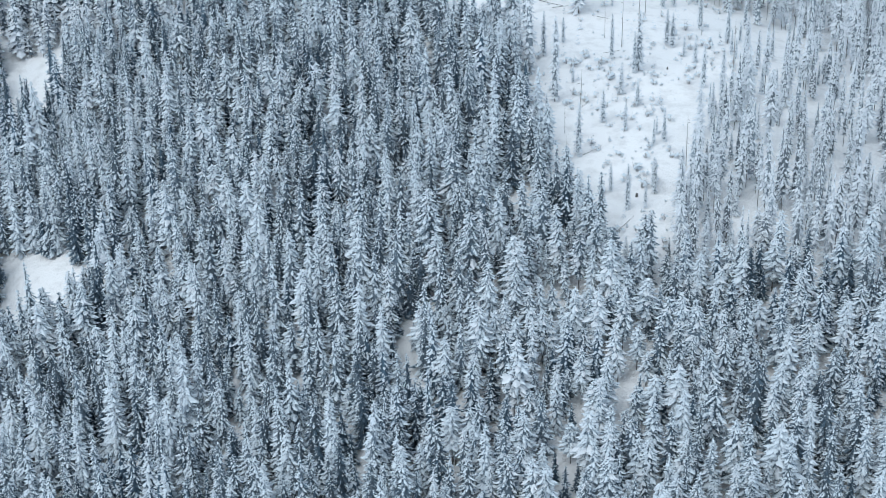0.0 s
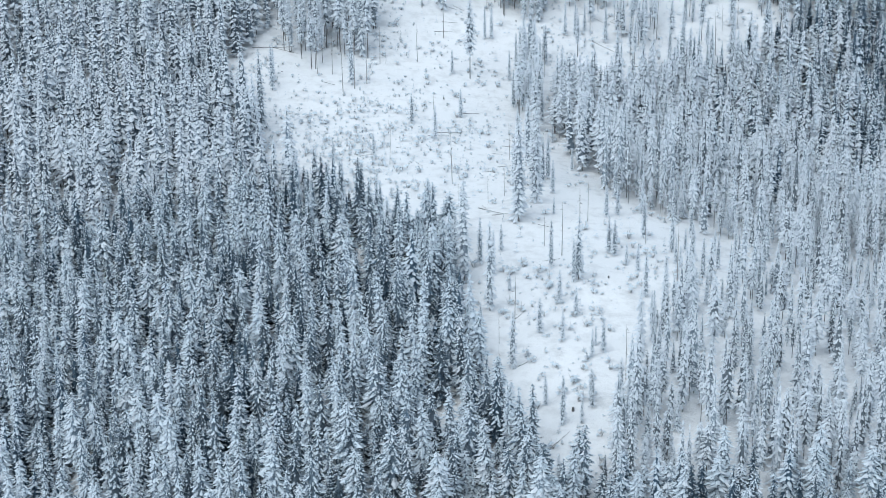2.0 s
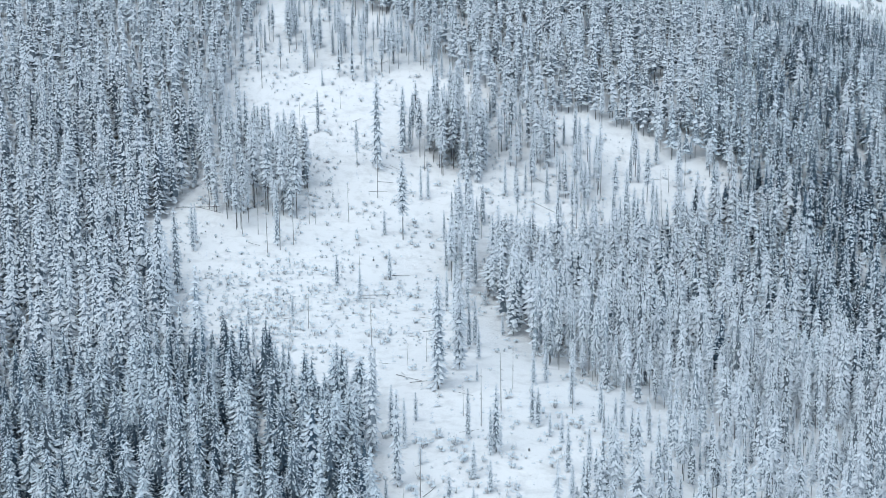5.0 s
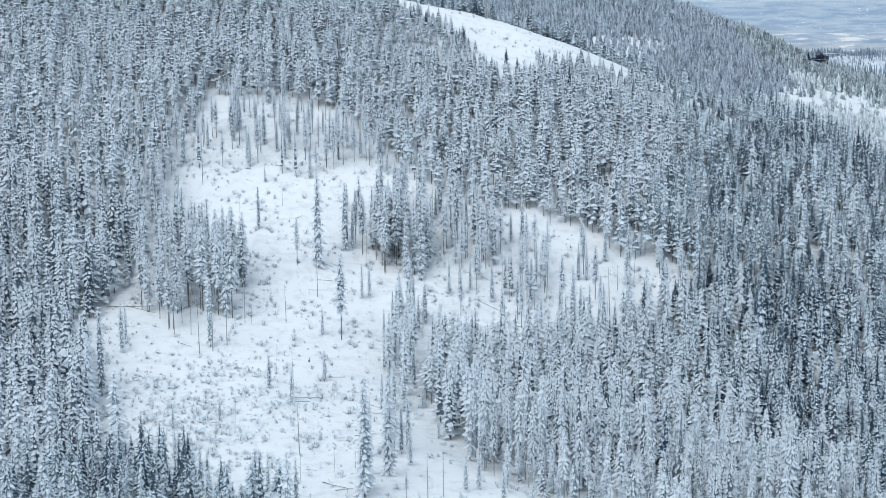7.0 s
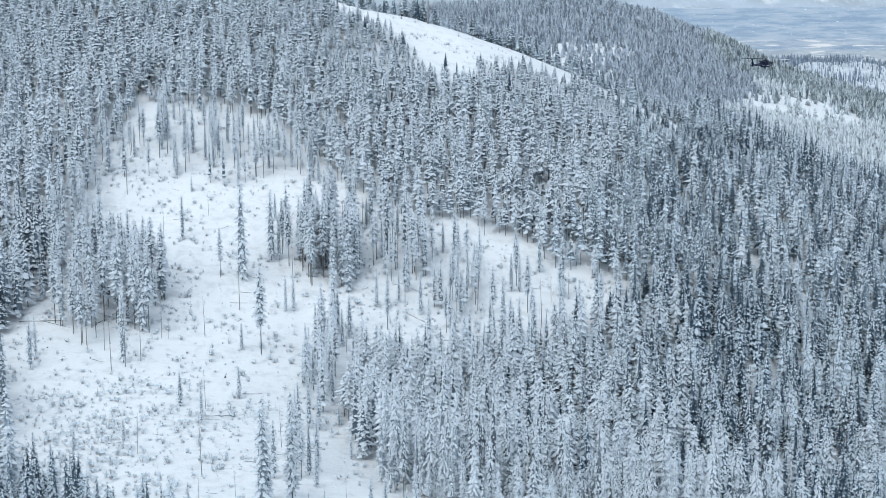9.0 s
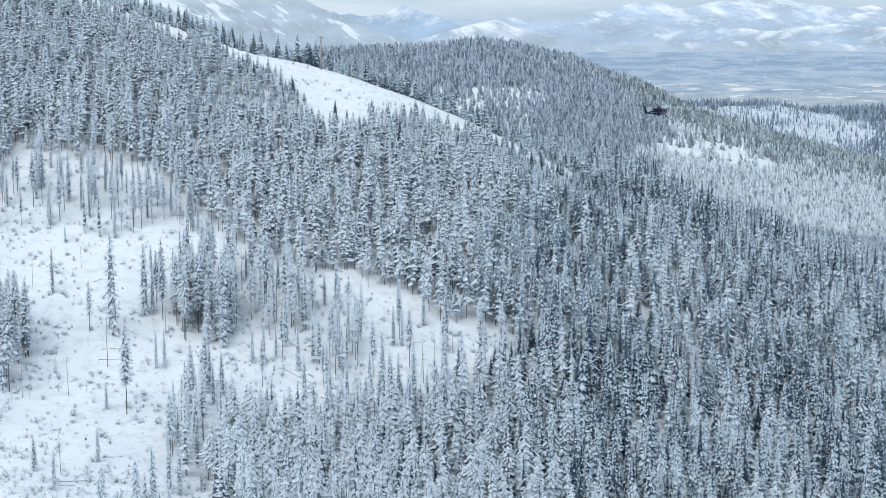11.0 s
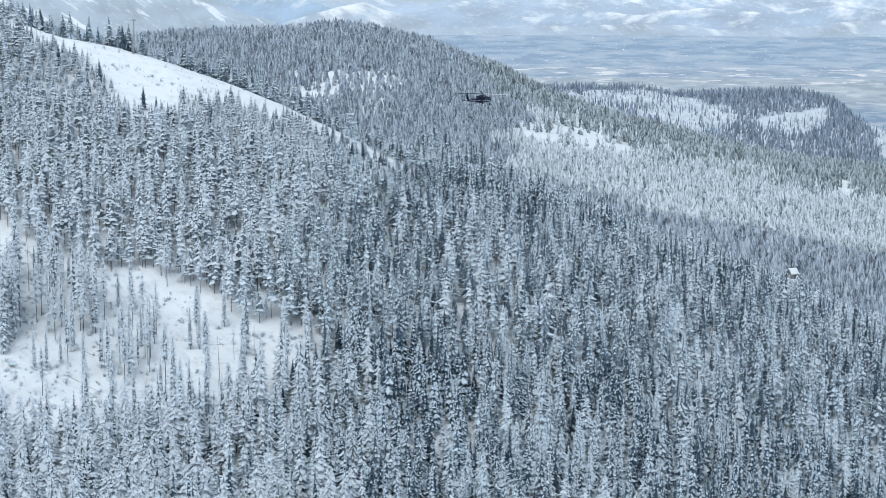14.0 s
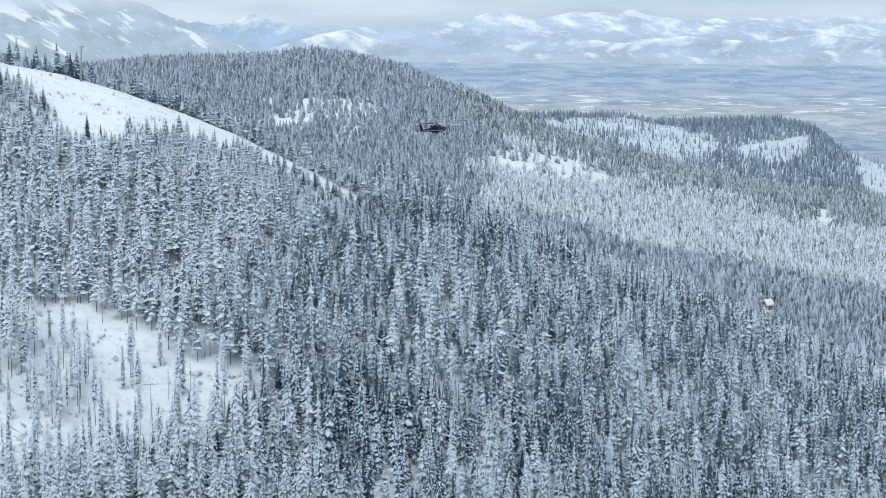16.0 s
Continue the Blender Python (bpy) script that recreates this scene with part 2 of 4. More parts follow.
def ground(x, y):
    x, y = np.asarray(x, float), np.asarray(y, float)
    xc, yc = np.clip(x, -330, 380), np.clip(y, -150, 700)
    edge = crest(xc)
    over = np.maximum(0, y - edge)
    near = hillside(xc, np.minimum(yc, edge)) - 0.42 * over * over / (over + 12.0)
    near = near - 0.25 * np.maximum(0, np.abs(x - 25) - 355)
    # the rounded hill beyond, and the low ridge in the valley, each a skyline seen from the near side
    az, r = np.degrees(np.arctan2(x - 34, np.maximum(y - 33, 1.0))), np.hypot(x - 34, y - 33)
    top = np.interp(az, HILL_AT, HILL_TOP)
    rise = np.interp(az, [-10, 5, 8, 12, 18, 30], [0.24, 0.22, 0.16, 0.075, 0.03, 0.02])
    mid = top - rise * np.maximum(0, 1780 - r) - 0.0004 * (1780 - r) ** 2 * (r > 1780) * 0.6 - 0.10 * np.maximum(0, r - 1780)
    mid = mid - 0.5 * np.maximum(0, 980 - r)
    far = np.interp(az, RIDGE_AT, RIDGE_TOP) - 0.17 * np.sqrt((r - 3050) ** 2 + 1600)
    z = smooth_max(near, np.maximum(mid, -60), 8.0)
    return smooth_max(smooth_max(z, far, 10.0), 0 * x - 25 + 60 * np.clip((az - 22) / 6, 0, 1), 12.0)


def link_mesh(name, verts, faces, mats, index=None, parent=None, smooth=False):
    """A mesh from arrays. A fourth and fifth column of the vertices are the edge of the bough and the burden of the tree."""
    me = bpy.data.meshes.new(name)
    verts, faces = np.asarray(verts, np.float32), np.asarray(faces, np.int32)
    more, verts = verts[:, 3:], np.ascontiguousarray(verts[:, :3])
    me.vertices.add(len(verts))
    me.vertices.foreach_set("co", verts.ravel())
    n, k = faces.shape
    me.loops.add(n * k)
    me.loops.foreach_set("vertex_index", faces.ravel())
    me.polygons.add(n)
    me.polygons.foreach_set("loop_start", np.arange(0, n * k, k, dtype=np.int32))
    me.polygons.foreach_set("loop_total", np.full(n, k, np.int32))
    for m in mats:
        me.materials.append(m)
    if index is not None:
        me.polygons.foreach_set("material_index", np.asarray(index, np.int32))
    me.polygons.foreach_set("use_smooth", np.full(n, smooth))
    me.update(calc_edges=True)
    for k in range(more.shape[1]):
        me.attributes.new(("edge", "burden")[k], "FLOAT", "POINT").data.foreach_set("value", np.ascontiguousarray(more[:, k]))
    ob = new(name, me)
    ob.parent = parent
    return ob


def grid_faces(nx, ny):
    i = np.arange(nx * ny).reshape(ny, nx)
    return np.stack([i[:-1, :-1], i[:-1, 1:], i[1:, 1:], i[1:, :-1]], -1).reshape(-1, 4)


def soft_noise(x, y, size, seed):
    """Smooth value noise on a plan, from -1 to 1."""
    rng = np.random.RandomState(seed)
    table = rng.uniform(-1, 1, (64, 64))
    u, v = x / size, y / size
    i, j = np.floor(u).astype(int), np.floor(v).astype(int)
    fu, fv = u - i, v - j
    fu, fv = fu * fu * (3 - 2 * fu), fv * fv * (3 - 2 * fv)
    at = lambda a, b: table[a % 64, b % 64]
    return (at(i, j) * (1 - fu) + at(i + 1, j) * fu) * (1 - fv) + (at(i, j + 1) * (1 - fu) + at(i + 1, j + 1) * fu) * fv


def surface(x, y):
    """The ground with its small hummocks."""
    near = np.clip((900 - y) / 200, 0, 1)
    return ground(x, y) + near * (0.5 * soft_noise(x, y, 9.0, 3) + 0.22 * soft_noise(x, y, 4.4, 4)) + (1 - near) * 4 * soft_noise(x, y, 90.0, 5)


# One sheet of ground, fine on the near hillside and coarse far off.
gx = np.concatenate([np.linspace(-2600, -420, 30), np.arange(-400, -150, 10.0), np.arange(-150, 105, 4.0), np.arange(105, 330, 5.0), np.arange(340, 1500, 18.0), np.linspace(1520, 3400, 45)])
gy = np.concatenate([np.linspace(-900, 90, 22), np.arange(100, 160, 5.0), np.arange(160, 640, 4.0), np.arange(640, 760, 5.0), np.arange(770, 2300, 18.0), np.linspace(2320, 3900, 70)])
GX, GY = np.meshgrid(gx, gy)
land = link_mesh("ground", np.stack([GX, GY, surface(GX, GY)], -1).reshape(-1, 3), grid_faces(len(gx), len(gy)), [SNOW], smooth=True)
tagged(land, "snow-covered mountain slope with twigs poking through", "ground", kind="structure")


# ---------------------------------------------------------------- far valley and mountains
def far_sheet(name, az0, az1, r0, r1, profile, mat, label, nx=220, ny=40):
    az, s = np.meshgrid(np.radians(np.linspace(az0, az1, nx)), np.linspace(0, 1, ny))
    r = r0 + (r1 - r0) * s
    z = 300 + r * np.tan(np.radians(profile(np.degrees(az), s)))
    ob = link_mesh(name, np.stack([r * np.sin(az), r * np.cos(az), z], -1).reshape(-1, 3), grid_faces(nx, ny), [mat], smooth=True)
    return tagged(ob, label, "mountain" if "mountain" in name else "valley", kind="structure")


def make_valley():
    m, n, l, b = material("far_valley", 1.0)
    g = n.new("ShaderNodeNewGeometry")
    split = n.new("ShaderNodeSeparateXYZ")
    l.new(g.outputs["Position"], split.inputs[0])
    turn, flat, out, away = n.new("ShaderNodeMath"), n.new("ShaderNodeCombineXYZ"), n.new("ShaderNodeCombineXYZ"), n.new("ShaderNodeVectorMath")
    turn.operation, away.operation = "ARCTAN2", "LENGTH"
    l.new(split.outputs["X"], turn.inputs[0])
    l.new(split.outputs["Y"], turn.inputs[1])
    l.new(split.outputs["X"], flat.inputs["X"])
    l.new(split.outputs["Y"], flat.inputs["Y"])
    l.new(flat.outputs[0], away.inputs[0])
    l.new(turn.outputs[0], out.inputs["X"])
    l.new(away.outputs["Value"], out.inputs["Y"])

    def bands(sx, sy, detail, rough):
        mp = n.new("ShaderNodeMapping")
        mp.inputs["Scale"].default_value = (sx * 3900, sy, 0)
        l.new(out.outputs[0], mp.inputs["Vector"])
        t = n.new("ShaderNodeTexNoise")
        t.inputs["Scale"].default_value, t.inputs["Detail"].default_value, t.inputs["Roughness"].default_value = 1.0, detail, rough
        l.new(mp.outputs["Vector"], t.inputs["Vector"])
        return t.outputs["Fac"]

    woods = ramp_node(n, l, bands(0.011, 0.030, 8, 0.62), [(0.43, (0.06, 0.11, 0.18)), (0.50, (0.22, 0.27, 0.32)), (0.57, (0.38, 0.39, 0.39))])
    fields = ramp_node(n, l, bands(0.012, 0.060, 5, 0.60), [(0.56, (0, 0, 0)), (0.60, (1, 1, 1))])
    specks = ramp_node(n, l, bands(0.10, 0.15, 3, 0.6), [(0.655, (0, 0, 0)), (0.69, (1, 1, 1))])
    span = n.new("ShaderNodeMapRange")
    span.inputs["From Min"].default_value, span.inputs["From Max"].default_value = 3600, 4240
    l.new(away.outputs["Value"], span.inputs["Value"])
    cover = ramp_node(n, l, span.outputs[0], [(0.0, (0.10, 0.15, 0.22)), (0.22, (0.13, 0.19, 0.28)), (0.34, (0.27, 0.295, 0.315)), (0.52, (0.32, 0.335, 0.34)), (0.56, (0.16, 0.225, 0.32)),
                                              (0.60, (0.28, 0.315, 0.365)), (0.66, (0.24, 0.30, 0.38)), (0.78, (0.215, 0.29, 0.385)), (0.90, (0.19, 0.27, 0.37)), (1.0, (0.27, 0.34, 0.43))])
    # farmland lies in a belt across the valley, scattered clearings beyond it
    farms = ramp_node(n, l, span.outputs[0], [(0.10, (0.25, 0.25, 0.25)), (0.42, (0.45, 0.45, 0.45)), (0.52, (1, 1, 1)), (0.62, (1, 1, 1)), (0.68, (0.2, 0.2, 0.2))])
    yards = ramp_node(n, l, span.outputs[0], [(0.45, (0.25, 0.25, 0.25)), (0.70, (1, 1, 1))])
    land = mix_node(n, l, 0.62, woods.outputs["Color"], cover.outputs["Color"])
    fields = mix_node(n, l, 1.0, fields.outputs["Color"], farms.outputs["Color"], "MULTIPLY")
    specks = mix_node(n, l, 1.0, specks.outputs["Color"], yards.outputs["Color"], "MULTIPLY")
    col = mix_node(n, l, fields, land, (0.59, 0.555, 0.53))
    col = mix_node(n, l, specks, col, (0.75, 0.76, 0.78))
    l.new(col, b.inputs["Base Color"])
    # haze over the valley is put in as this glow and the bluer far cover
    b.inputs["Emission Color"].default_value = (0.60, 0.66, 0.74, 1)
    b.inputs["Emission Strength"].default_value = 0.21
    return m


def valley_profile(a, s):
    return -5.6 + 4.55 * s**0.7 + 0.006 * soft_noise(a * 10, s * 60, 6.0, 7)


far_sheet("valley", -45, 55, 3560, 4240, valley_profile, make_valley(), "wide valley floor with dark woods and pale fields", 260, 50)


def range_profile(low, line, rough, seed):
    """A wooded range: spurs run down from the skyline to the valley. line: bearing and height of the skyline, in degrees."""
    def f(a, s):
        top = np.interp(a, [q[0] for q in line], [q[1] for q in line]) - low
        top = top * (1 + 0.05 * soft_noise(a * 10, 0 * a, 5.0, seed + 5)) + 0.035 * soft_noise(a * 10, 0 * a, 1.6, seed + 6)
        spur = 1 - np.abs(soft_noise(a * 10 + 16 * s, s * 5, 9.0, seed)) * 2.2
        spur = spur + 0.55 * (1 - np.abs(soft_noise(a * 10 - 11 * s, s * 8, 4.0, seed + 1)) * 2.2)
        spur = spur + 0.25 * (1 - np.abs(soft_noise(a * 10 + 6 * s, s * 12, 1.8, seed + 4)) * 2.2)
        return low + top * s**0.85 + rough * spur * np.maximum(top, 0) * s * (1.0 - s) * 1.5 + 0.04 * soft_noise(a * 10, s * 20, 1.7, seed + 2) * s * (1 - s) * 3
    return f


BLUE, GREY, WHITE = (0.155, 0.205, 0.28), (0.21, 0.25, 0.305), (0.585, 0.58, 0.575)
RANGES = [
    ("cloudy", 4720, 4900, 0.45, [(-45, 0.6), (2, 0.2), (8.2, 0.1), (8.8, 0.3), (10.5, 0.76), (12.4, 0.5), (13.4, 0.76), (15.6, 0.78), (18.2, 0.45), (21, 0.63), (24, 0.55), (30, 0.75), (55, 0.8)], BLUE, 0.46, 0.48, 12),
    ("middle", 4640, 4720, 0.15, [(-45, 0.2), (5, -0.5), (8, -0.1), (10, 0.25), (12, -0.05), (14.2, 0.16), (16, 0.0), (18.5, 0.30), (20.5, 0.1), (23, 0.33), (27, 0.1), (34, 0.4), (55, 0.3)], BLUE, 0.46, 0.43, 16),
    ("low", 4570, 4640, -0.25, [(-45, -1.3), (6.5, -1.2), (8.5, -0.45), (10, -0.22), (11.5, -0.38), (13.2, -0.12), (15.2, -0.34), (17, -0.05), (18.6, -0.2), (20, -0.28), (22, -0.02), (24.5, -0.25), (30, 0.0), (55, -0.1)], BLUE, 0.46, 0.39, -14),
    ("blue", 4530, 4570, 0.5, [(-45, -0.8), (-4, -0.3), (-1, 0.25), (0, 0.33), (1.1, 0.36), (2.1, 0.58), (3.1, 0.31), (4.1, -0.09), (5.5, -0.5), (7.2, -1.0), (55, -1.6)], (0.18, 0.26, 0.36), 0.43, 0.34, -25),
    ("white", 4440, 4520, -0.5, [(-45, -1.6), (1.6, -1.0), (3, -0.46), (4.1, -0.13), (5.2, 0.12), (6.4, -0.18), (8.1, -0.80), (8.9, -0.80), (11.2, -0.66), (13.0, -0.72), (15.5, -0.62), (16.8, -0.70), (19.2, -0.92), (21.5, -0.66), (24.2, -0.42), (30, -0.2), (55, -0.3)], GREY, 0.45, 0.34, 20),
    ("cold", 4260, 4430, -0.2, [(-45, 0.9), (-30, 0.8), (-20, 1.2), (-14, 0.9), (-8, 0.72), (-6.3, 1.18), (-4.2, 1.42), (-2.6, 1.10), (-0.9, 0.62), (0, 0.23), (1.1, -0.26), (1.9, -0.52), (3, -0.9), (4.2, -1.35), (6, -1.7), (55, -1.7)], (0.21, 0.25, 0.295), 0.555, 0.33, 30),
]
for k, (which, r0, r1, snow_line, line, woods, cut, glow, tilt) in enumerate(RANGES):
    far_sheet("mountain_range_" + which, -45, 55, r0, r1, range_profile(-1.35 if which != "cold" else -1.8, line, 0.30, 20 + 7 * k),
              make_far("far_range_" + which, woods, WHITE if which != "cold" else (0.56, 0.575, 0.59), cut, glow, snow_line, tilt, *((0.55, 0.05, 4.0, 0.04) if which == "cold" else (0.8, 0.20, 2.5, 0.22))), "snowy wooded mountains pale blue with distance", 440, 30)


# ---------------------------------------------------------------- trees
CROWNS = {"spruce": (0.132, 0.05), "spire": (0.104, 0.06), "pine": (0.112, 0.24), "fir": (0.155, 0.02), "column": (0.070, 0.06), "slim": (0.078, 0.32)}


def tree_shape(kind, rng, tiers, tips, load=0.85, core=6, clear=0.0, fill=0.8):
    """A crown one metre high: rows of x, y, z and edge, triangles, material numbers. Whorls of single boughs, each
    folded along its spine and drooping at the tip, round a dark heart of needles that fills the gaps like shade."""
    v, f, m = [], [], []
    girth, bare = CROWNS[kind]
    bare = max(bare, clear)

    def spread(z):
        q = (1 - z) / (1 - bare)
        if kind in ("pine", "slim"):
            return girth * min(1.0, 1.35 * q**0.65) * min(1.0, 0.45 + 2.2 * (1 - q))
        if kind == "column":
            return girth * min(1.0, 1.3 * q**0.55)
        return girth * q**0.86

    for i in range(tiers):
        s = (i + rng.uniform(0.15, 0.85)) / tiers
        z = bare + (0.985 - bare) * (1 - (1 - s) ** 1.2)
        reach = spread(z) * rng.uniform(0.78, 1.12) + 0.020
        sag = rng.uniform(0.28, 0.58)
        turn = rng.uniform(0, 6.28)
        ox, oy = rng.uniform(-0.10, 0.10) * reach, rng.uniform(-0.10, 0.10) * reach
        count = tips if reach > 0.45 * girth else max(3, tips - 2)
        for j in range(count):
            if rng.uniform() < 0.06:
                continue
            a = turn + 2 * math.pi * (j + rng.uniform(-0.30, 0.30)) / count
            w = math.pi / count * rng.uniform(fill - 0.15, fill + 0.15)
            r = reach * rng.uniform(0.62, 1.25)
            rn, d = r * rng.uniform(0.55, 0.72), r * sag * rng.uniform(0.7, 1.3)
            h = z + rng.uniform(-0.5, 0.5) * (1 - bare) / tiers
            skew, o = rng.uniform(-0.12, 0.12), len(v)
            v += [(ox, oy, h + 0.16 * reach, 0.62),
                  (ox + rn * math.cos(a - w), oy + rn * math.sin(a - w), h - 0.62 * d - 0.10 * r, 1.0),
                  (ox + r * math.cos(a + skew), oy + r * math.sin(a + skew), h - d, 0.18),
                  (ox + rn * math.cos(a + w), oy + rn * math.sin(a + w), h - 0.62 * d - 0.10 * r, 1.0)]
            f += [(o, o + 1, o + 2), (o, o + 2, o + 3)]
            m += [0, 0] if rng.uniform() < load else [1, 1]
    # a snowless cone added at the heart, putting shade into the gaps between boughs
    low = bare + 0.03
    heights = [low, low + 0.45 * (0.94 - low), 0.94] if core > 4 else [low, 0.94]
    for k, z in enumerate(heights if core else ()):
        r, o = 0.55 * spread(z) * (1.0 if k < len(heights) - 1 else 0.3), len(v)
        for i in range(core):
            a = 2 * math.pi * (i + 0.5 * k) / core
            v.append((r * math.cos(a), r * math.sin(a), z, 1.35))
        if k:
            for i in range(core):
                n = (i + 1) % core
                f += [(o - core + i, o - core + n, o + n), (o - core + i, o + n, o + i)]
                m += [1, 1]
    # leader
    o = len(v)
    v += [(0.012, 0, 0.955, 0.5), (-0.006, 0.010, 0.955, 0.9), (-0.006, -0.010, 0.955, 0.5), (0, 0, 0.995, 0.3)]
    f += [(o, o + 1, o + 3), (o + 1, o + 2, o + 3), (o + 2, o, o + 3)]
    m += [0, 0, 0]
    return np.array(v), np.array(f), np.array(m)


def trunk_shape(sides=5, thick=0.0066, top=0.93, lean=0.006):
    v, f = [], []
    rings = [(-0.06, thick * 1.25), (0.02, thick), (0.5, thick * 0.72), (top, thick * 0.18)]
    for k, (z, r) in enumerate(rings if sides > 3 else rings[::3]):
        for i in range(sides):
            a = 2 * math.pi * i / sides
            v.append((r * math.cos(a) + lean * z, r * math.sin(a), z, 1.0))
        if k:
            for i in range(sides):
                j = (i + 1) % sides
                p, q = (k - 1) * sides, k * sides
                f += [(p + i, p + j, q + j), (p + i, q + j, q + i)]
    return np.array(v), np.array(f)


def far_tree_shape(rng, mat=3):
    """A tree seen from more than a kilometre: three ragged skirts of boughs in frosted, hazed tones."""
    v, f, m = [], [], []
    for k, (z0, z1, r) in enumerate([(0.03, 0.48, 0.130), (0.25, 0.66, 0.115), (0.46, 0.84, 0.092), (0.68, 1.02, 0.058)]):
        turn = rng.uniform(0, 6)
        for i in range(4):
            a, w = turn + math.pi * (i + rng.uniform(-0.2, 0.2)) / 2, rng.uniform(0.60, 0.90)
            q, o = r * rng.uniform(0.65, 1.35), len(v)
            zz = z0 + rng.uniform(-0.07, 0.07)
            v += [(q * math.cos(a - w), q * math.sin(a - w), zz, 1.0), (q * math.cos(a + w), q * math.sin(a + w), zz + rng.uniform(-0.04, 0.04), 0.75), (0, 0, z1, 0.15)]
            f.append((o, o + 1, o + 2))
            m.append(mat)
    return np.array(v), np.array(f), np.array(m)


def plant_many(name, shapes, places, label, category):
    """Thousands of trees as one mass. places: rows of x, y, height, width factor, turn."""
    V, F, M, base = [], [], [], 0
    which = np.arange(len(places)) % len(shapes)
    for k, (v, f, m) in enumerate(shapes):
        p = places[which == k]
        if not len(p):
            continue
        z = surface(p[:, 0], p[:, 1]) - 0.1
        c, s = np.cos(p[:, 4])[:, None], np.sin(p[:, 4])[:, None]
        h, w = p[:, 2][:, None], (p[:, 2] * p[:, 3])[:, None]
        x = (v[:, 0] * c - v[:, 1] * s) * w + p[:, 0][:, None]
        y = (v[:, 0] * s + v[:, 1] * c) * w + p[:, 1][:, None]
        edge = np.broadcast_to(v[:, 3], x.shape)
        burden = np.broadcast_to(np.modf(np.abs(np.sin(p[:, 0] * 12.9898 + p[:, 1] * 78.233)) * 43758.5)[0][:, None], x.shape)
        V.append(np.stack([x, y, v[:, 2] * h + z[:, None], edge, burden], -1).reshape(-1, 5))
        F.append((f[None] + (np.arange(len(p)) * len(v))[:, None, None]).reshape(-1, 3) + base)
        M.append(np.tile(m, len(p)))
        base += len(p) * len(v)
    ob = link_mesh(name, np.concatenate(V), np.concatenate(F), TREE_MATS, np.concatenate(M))
    return tagged(ob, label, category, kind="stuff")


# how finely trees are built near the camera, round the clearing and far off: whorls, boughs in a whorl, sides of the trunk and of the
# heart, bare length of trunk, width of the boughs
FINENESS = [(25, 7, 4, 6, 0.0, 0.80), (18, 6, 3, 4, 0.14, 0.95), (13, 5, 3, 4, 0.26, 1.05)]


def with_trunk(kind, rng, fine, low=0.55, high=1.0, snowy=0, dark=1, inner=1, young=False):
    """A crown on its trunk, with the material numbers of its snowy boughs, its dark boughs and its heart."""
    tiers, tips, sides, core, clear, fill = FINENESS[fine]
    v, f, m = tree_shape(kind, rng, round(tiers * (0.62 if young else 1.0)), tips, rng.uniform(low, high), core, clear, fill)
    tv, tf = trunk_shape(sides)
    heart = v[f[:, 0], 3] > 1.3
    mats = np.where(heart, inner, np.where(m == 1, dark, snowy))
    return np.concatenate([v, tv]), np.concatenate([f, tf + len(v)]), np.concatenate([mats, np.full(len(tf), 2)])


def inside(px, py, polygon):
    hit = np.zeros(px.shape, bool)
    for (x0, y0), (x1, y1) in zip(polygon, polygon[1:] + polygon[:1]):
        cross = (y0 > py) != (y1 > py)
        hit ^= cross & (px < (x1 - x0) * (py - y0) / (y1 - y0 + 1e-9) + x0)
    return hit


# Openings in the woods, on the plan.
MEADOW = [(-97, 452), (-95, 489), (-90, 524), (-63, 529), (-43, 513), (-30, 495), (-12, 474), (4, 466), (15, 473), (30, 466), (43, 453),
          (65, 450), (64, 443), (42, 419), (18, 405), (8, 396), (-13, 389), (-14, 355), (-9, 328), (-1, 298), (9, 287), (17, 279), (23, 262), (15, 245), (4, 235),
          (-3, 221), (-7, 203), (-12, 181), (-21, 173), (-24, 190), (-32, 210), (-36, 243), (-38, 270), (-42, 262), (-51, 275), (-61, 285), (-73, 300), (-84, 312),
          (-94, 361), (-104, 379), (-101, 387), (-92, 419)]
SKI_RUN = [(-95, 690), (-75, 669), (-42, 642), (-17, 624), (7, 619), (27, 617), (50, 612), (69, 608), (90, 600), (108, 591), (118, 582), (112, 572), (95, 573), (78, 578),
           (57, 579), (37, 577), (24, 572), (17, 553), (8, 549), (2, 574), (-12, 594), (-45, 620), (-75, 648), (-95, 666)]
GLADES = [[(-42, 205), (-34, 196), (-35, 186), (-42, 195)], [(-160, 297), (-145, 290), (-142, 268), (-155, 268)], [(-142, 227), (-121, 214), (-119, 200), (-138, 203)]]


def scatter(x0, x1, y0, y1, step, seed):
    rng = np.random.RandomState(seed)
    x, y = np.meshgrid(np.arange(x0, x1, step), np.arange(y0, y1, step))
    x = (x + 0.5 * step * (np.arange(x.shape[0])[:, None] % 2)).ravel()
    y = y.ravel()
    return x + rng.uniform(-0.45, 0.45, x.size) * step, y + rng.uniform(-0.45, 0.45, x.size) * step, rng


def ramp01(v, a, b):
    return np.clip((v - a) / (b - a), 0, 1)


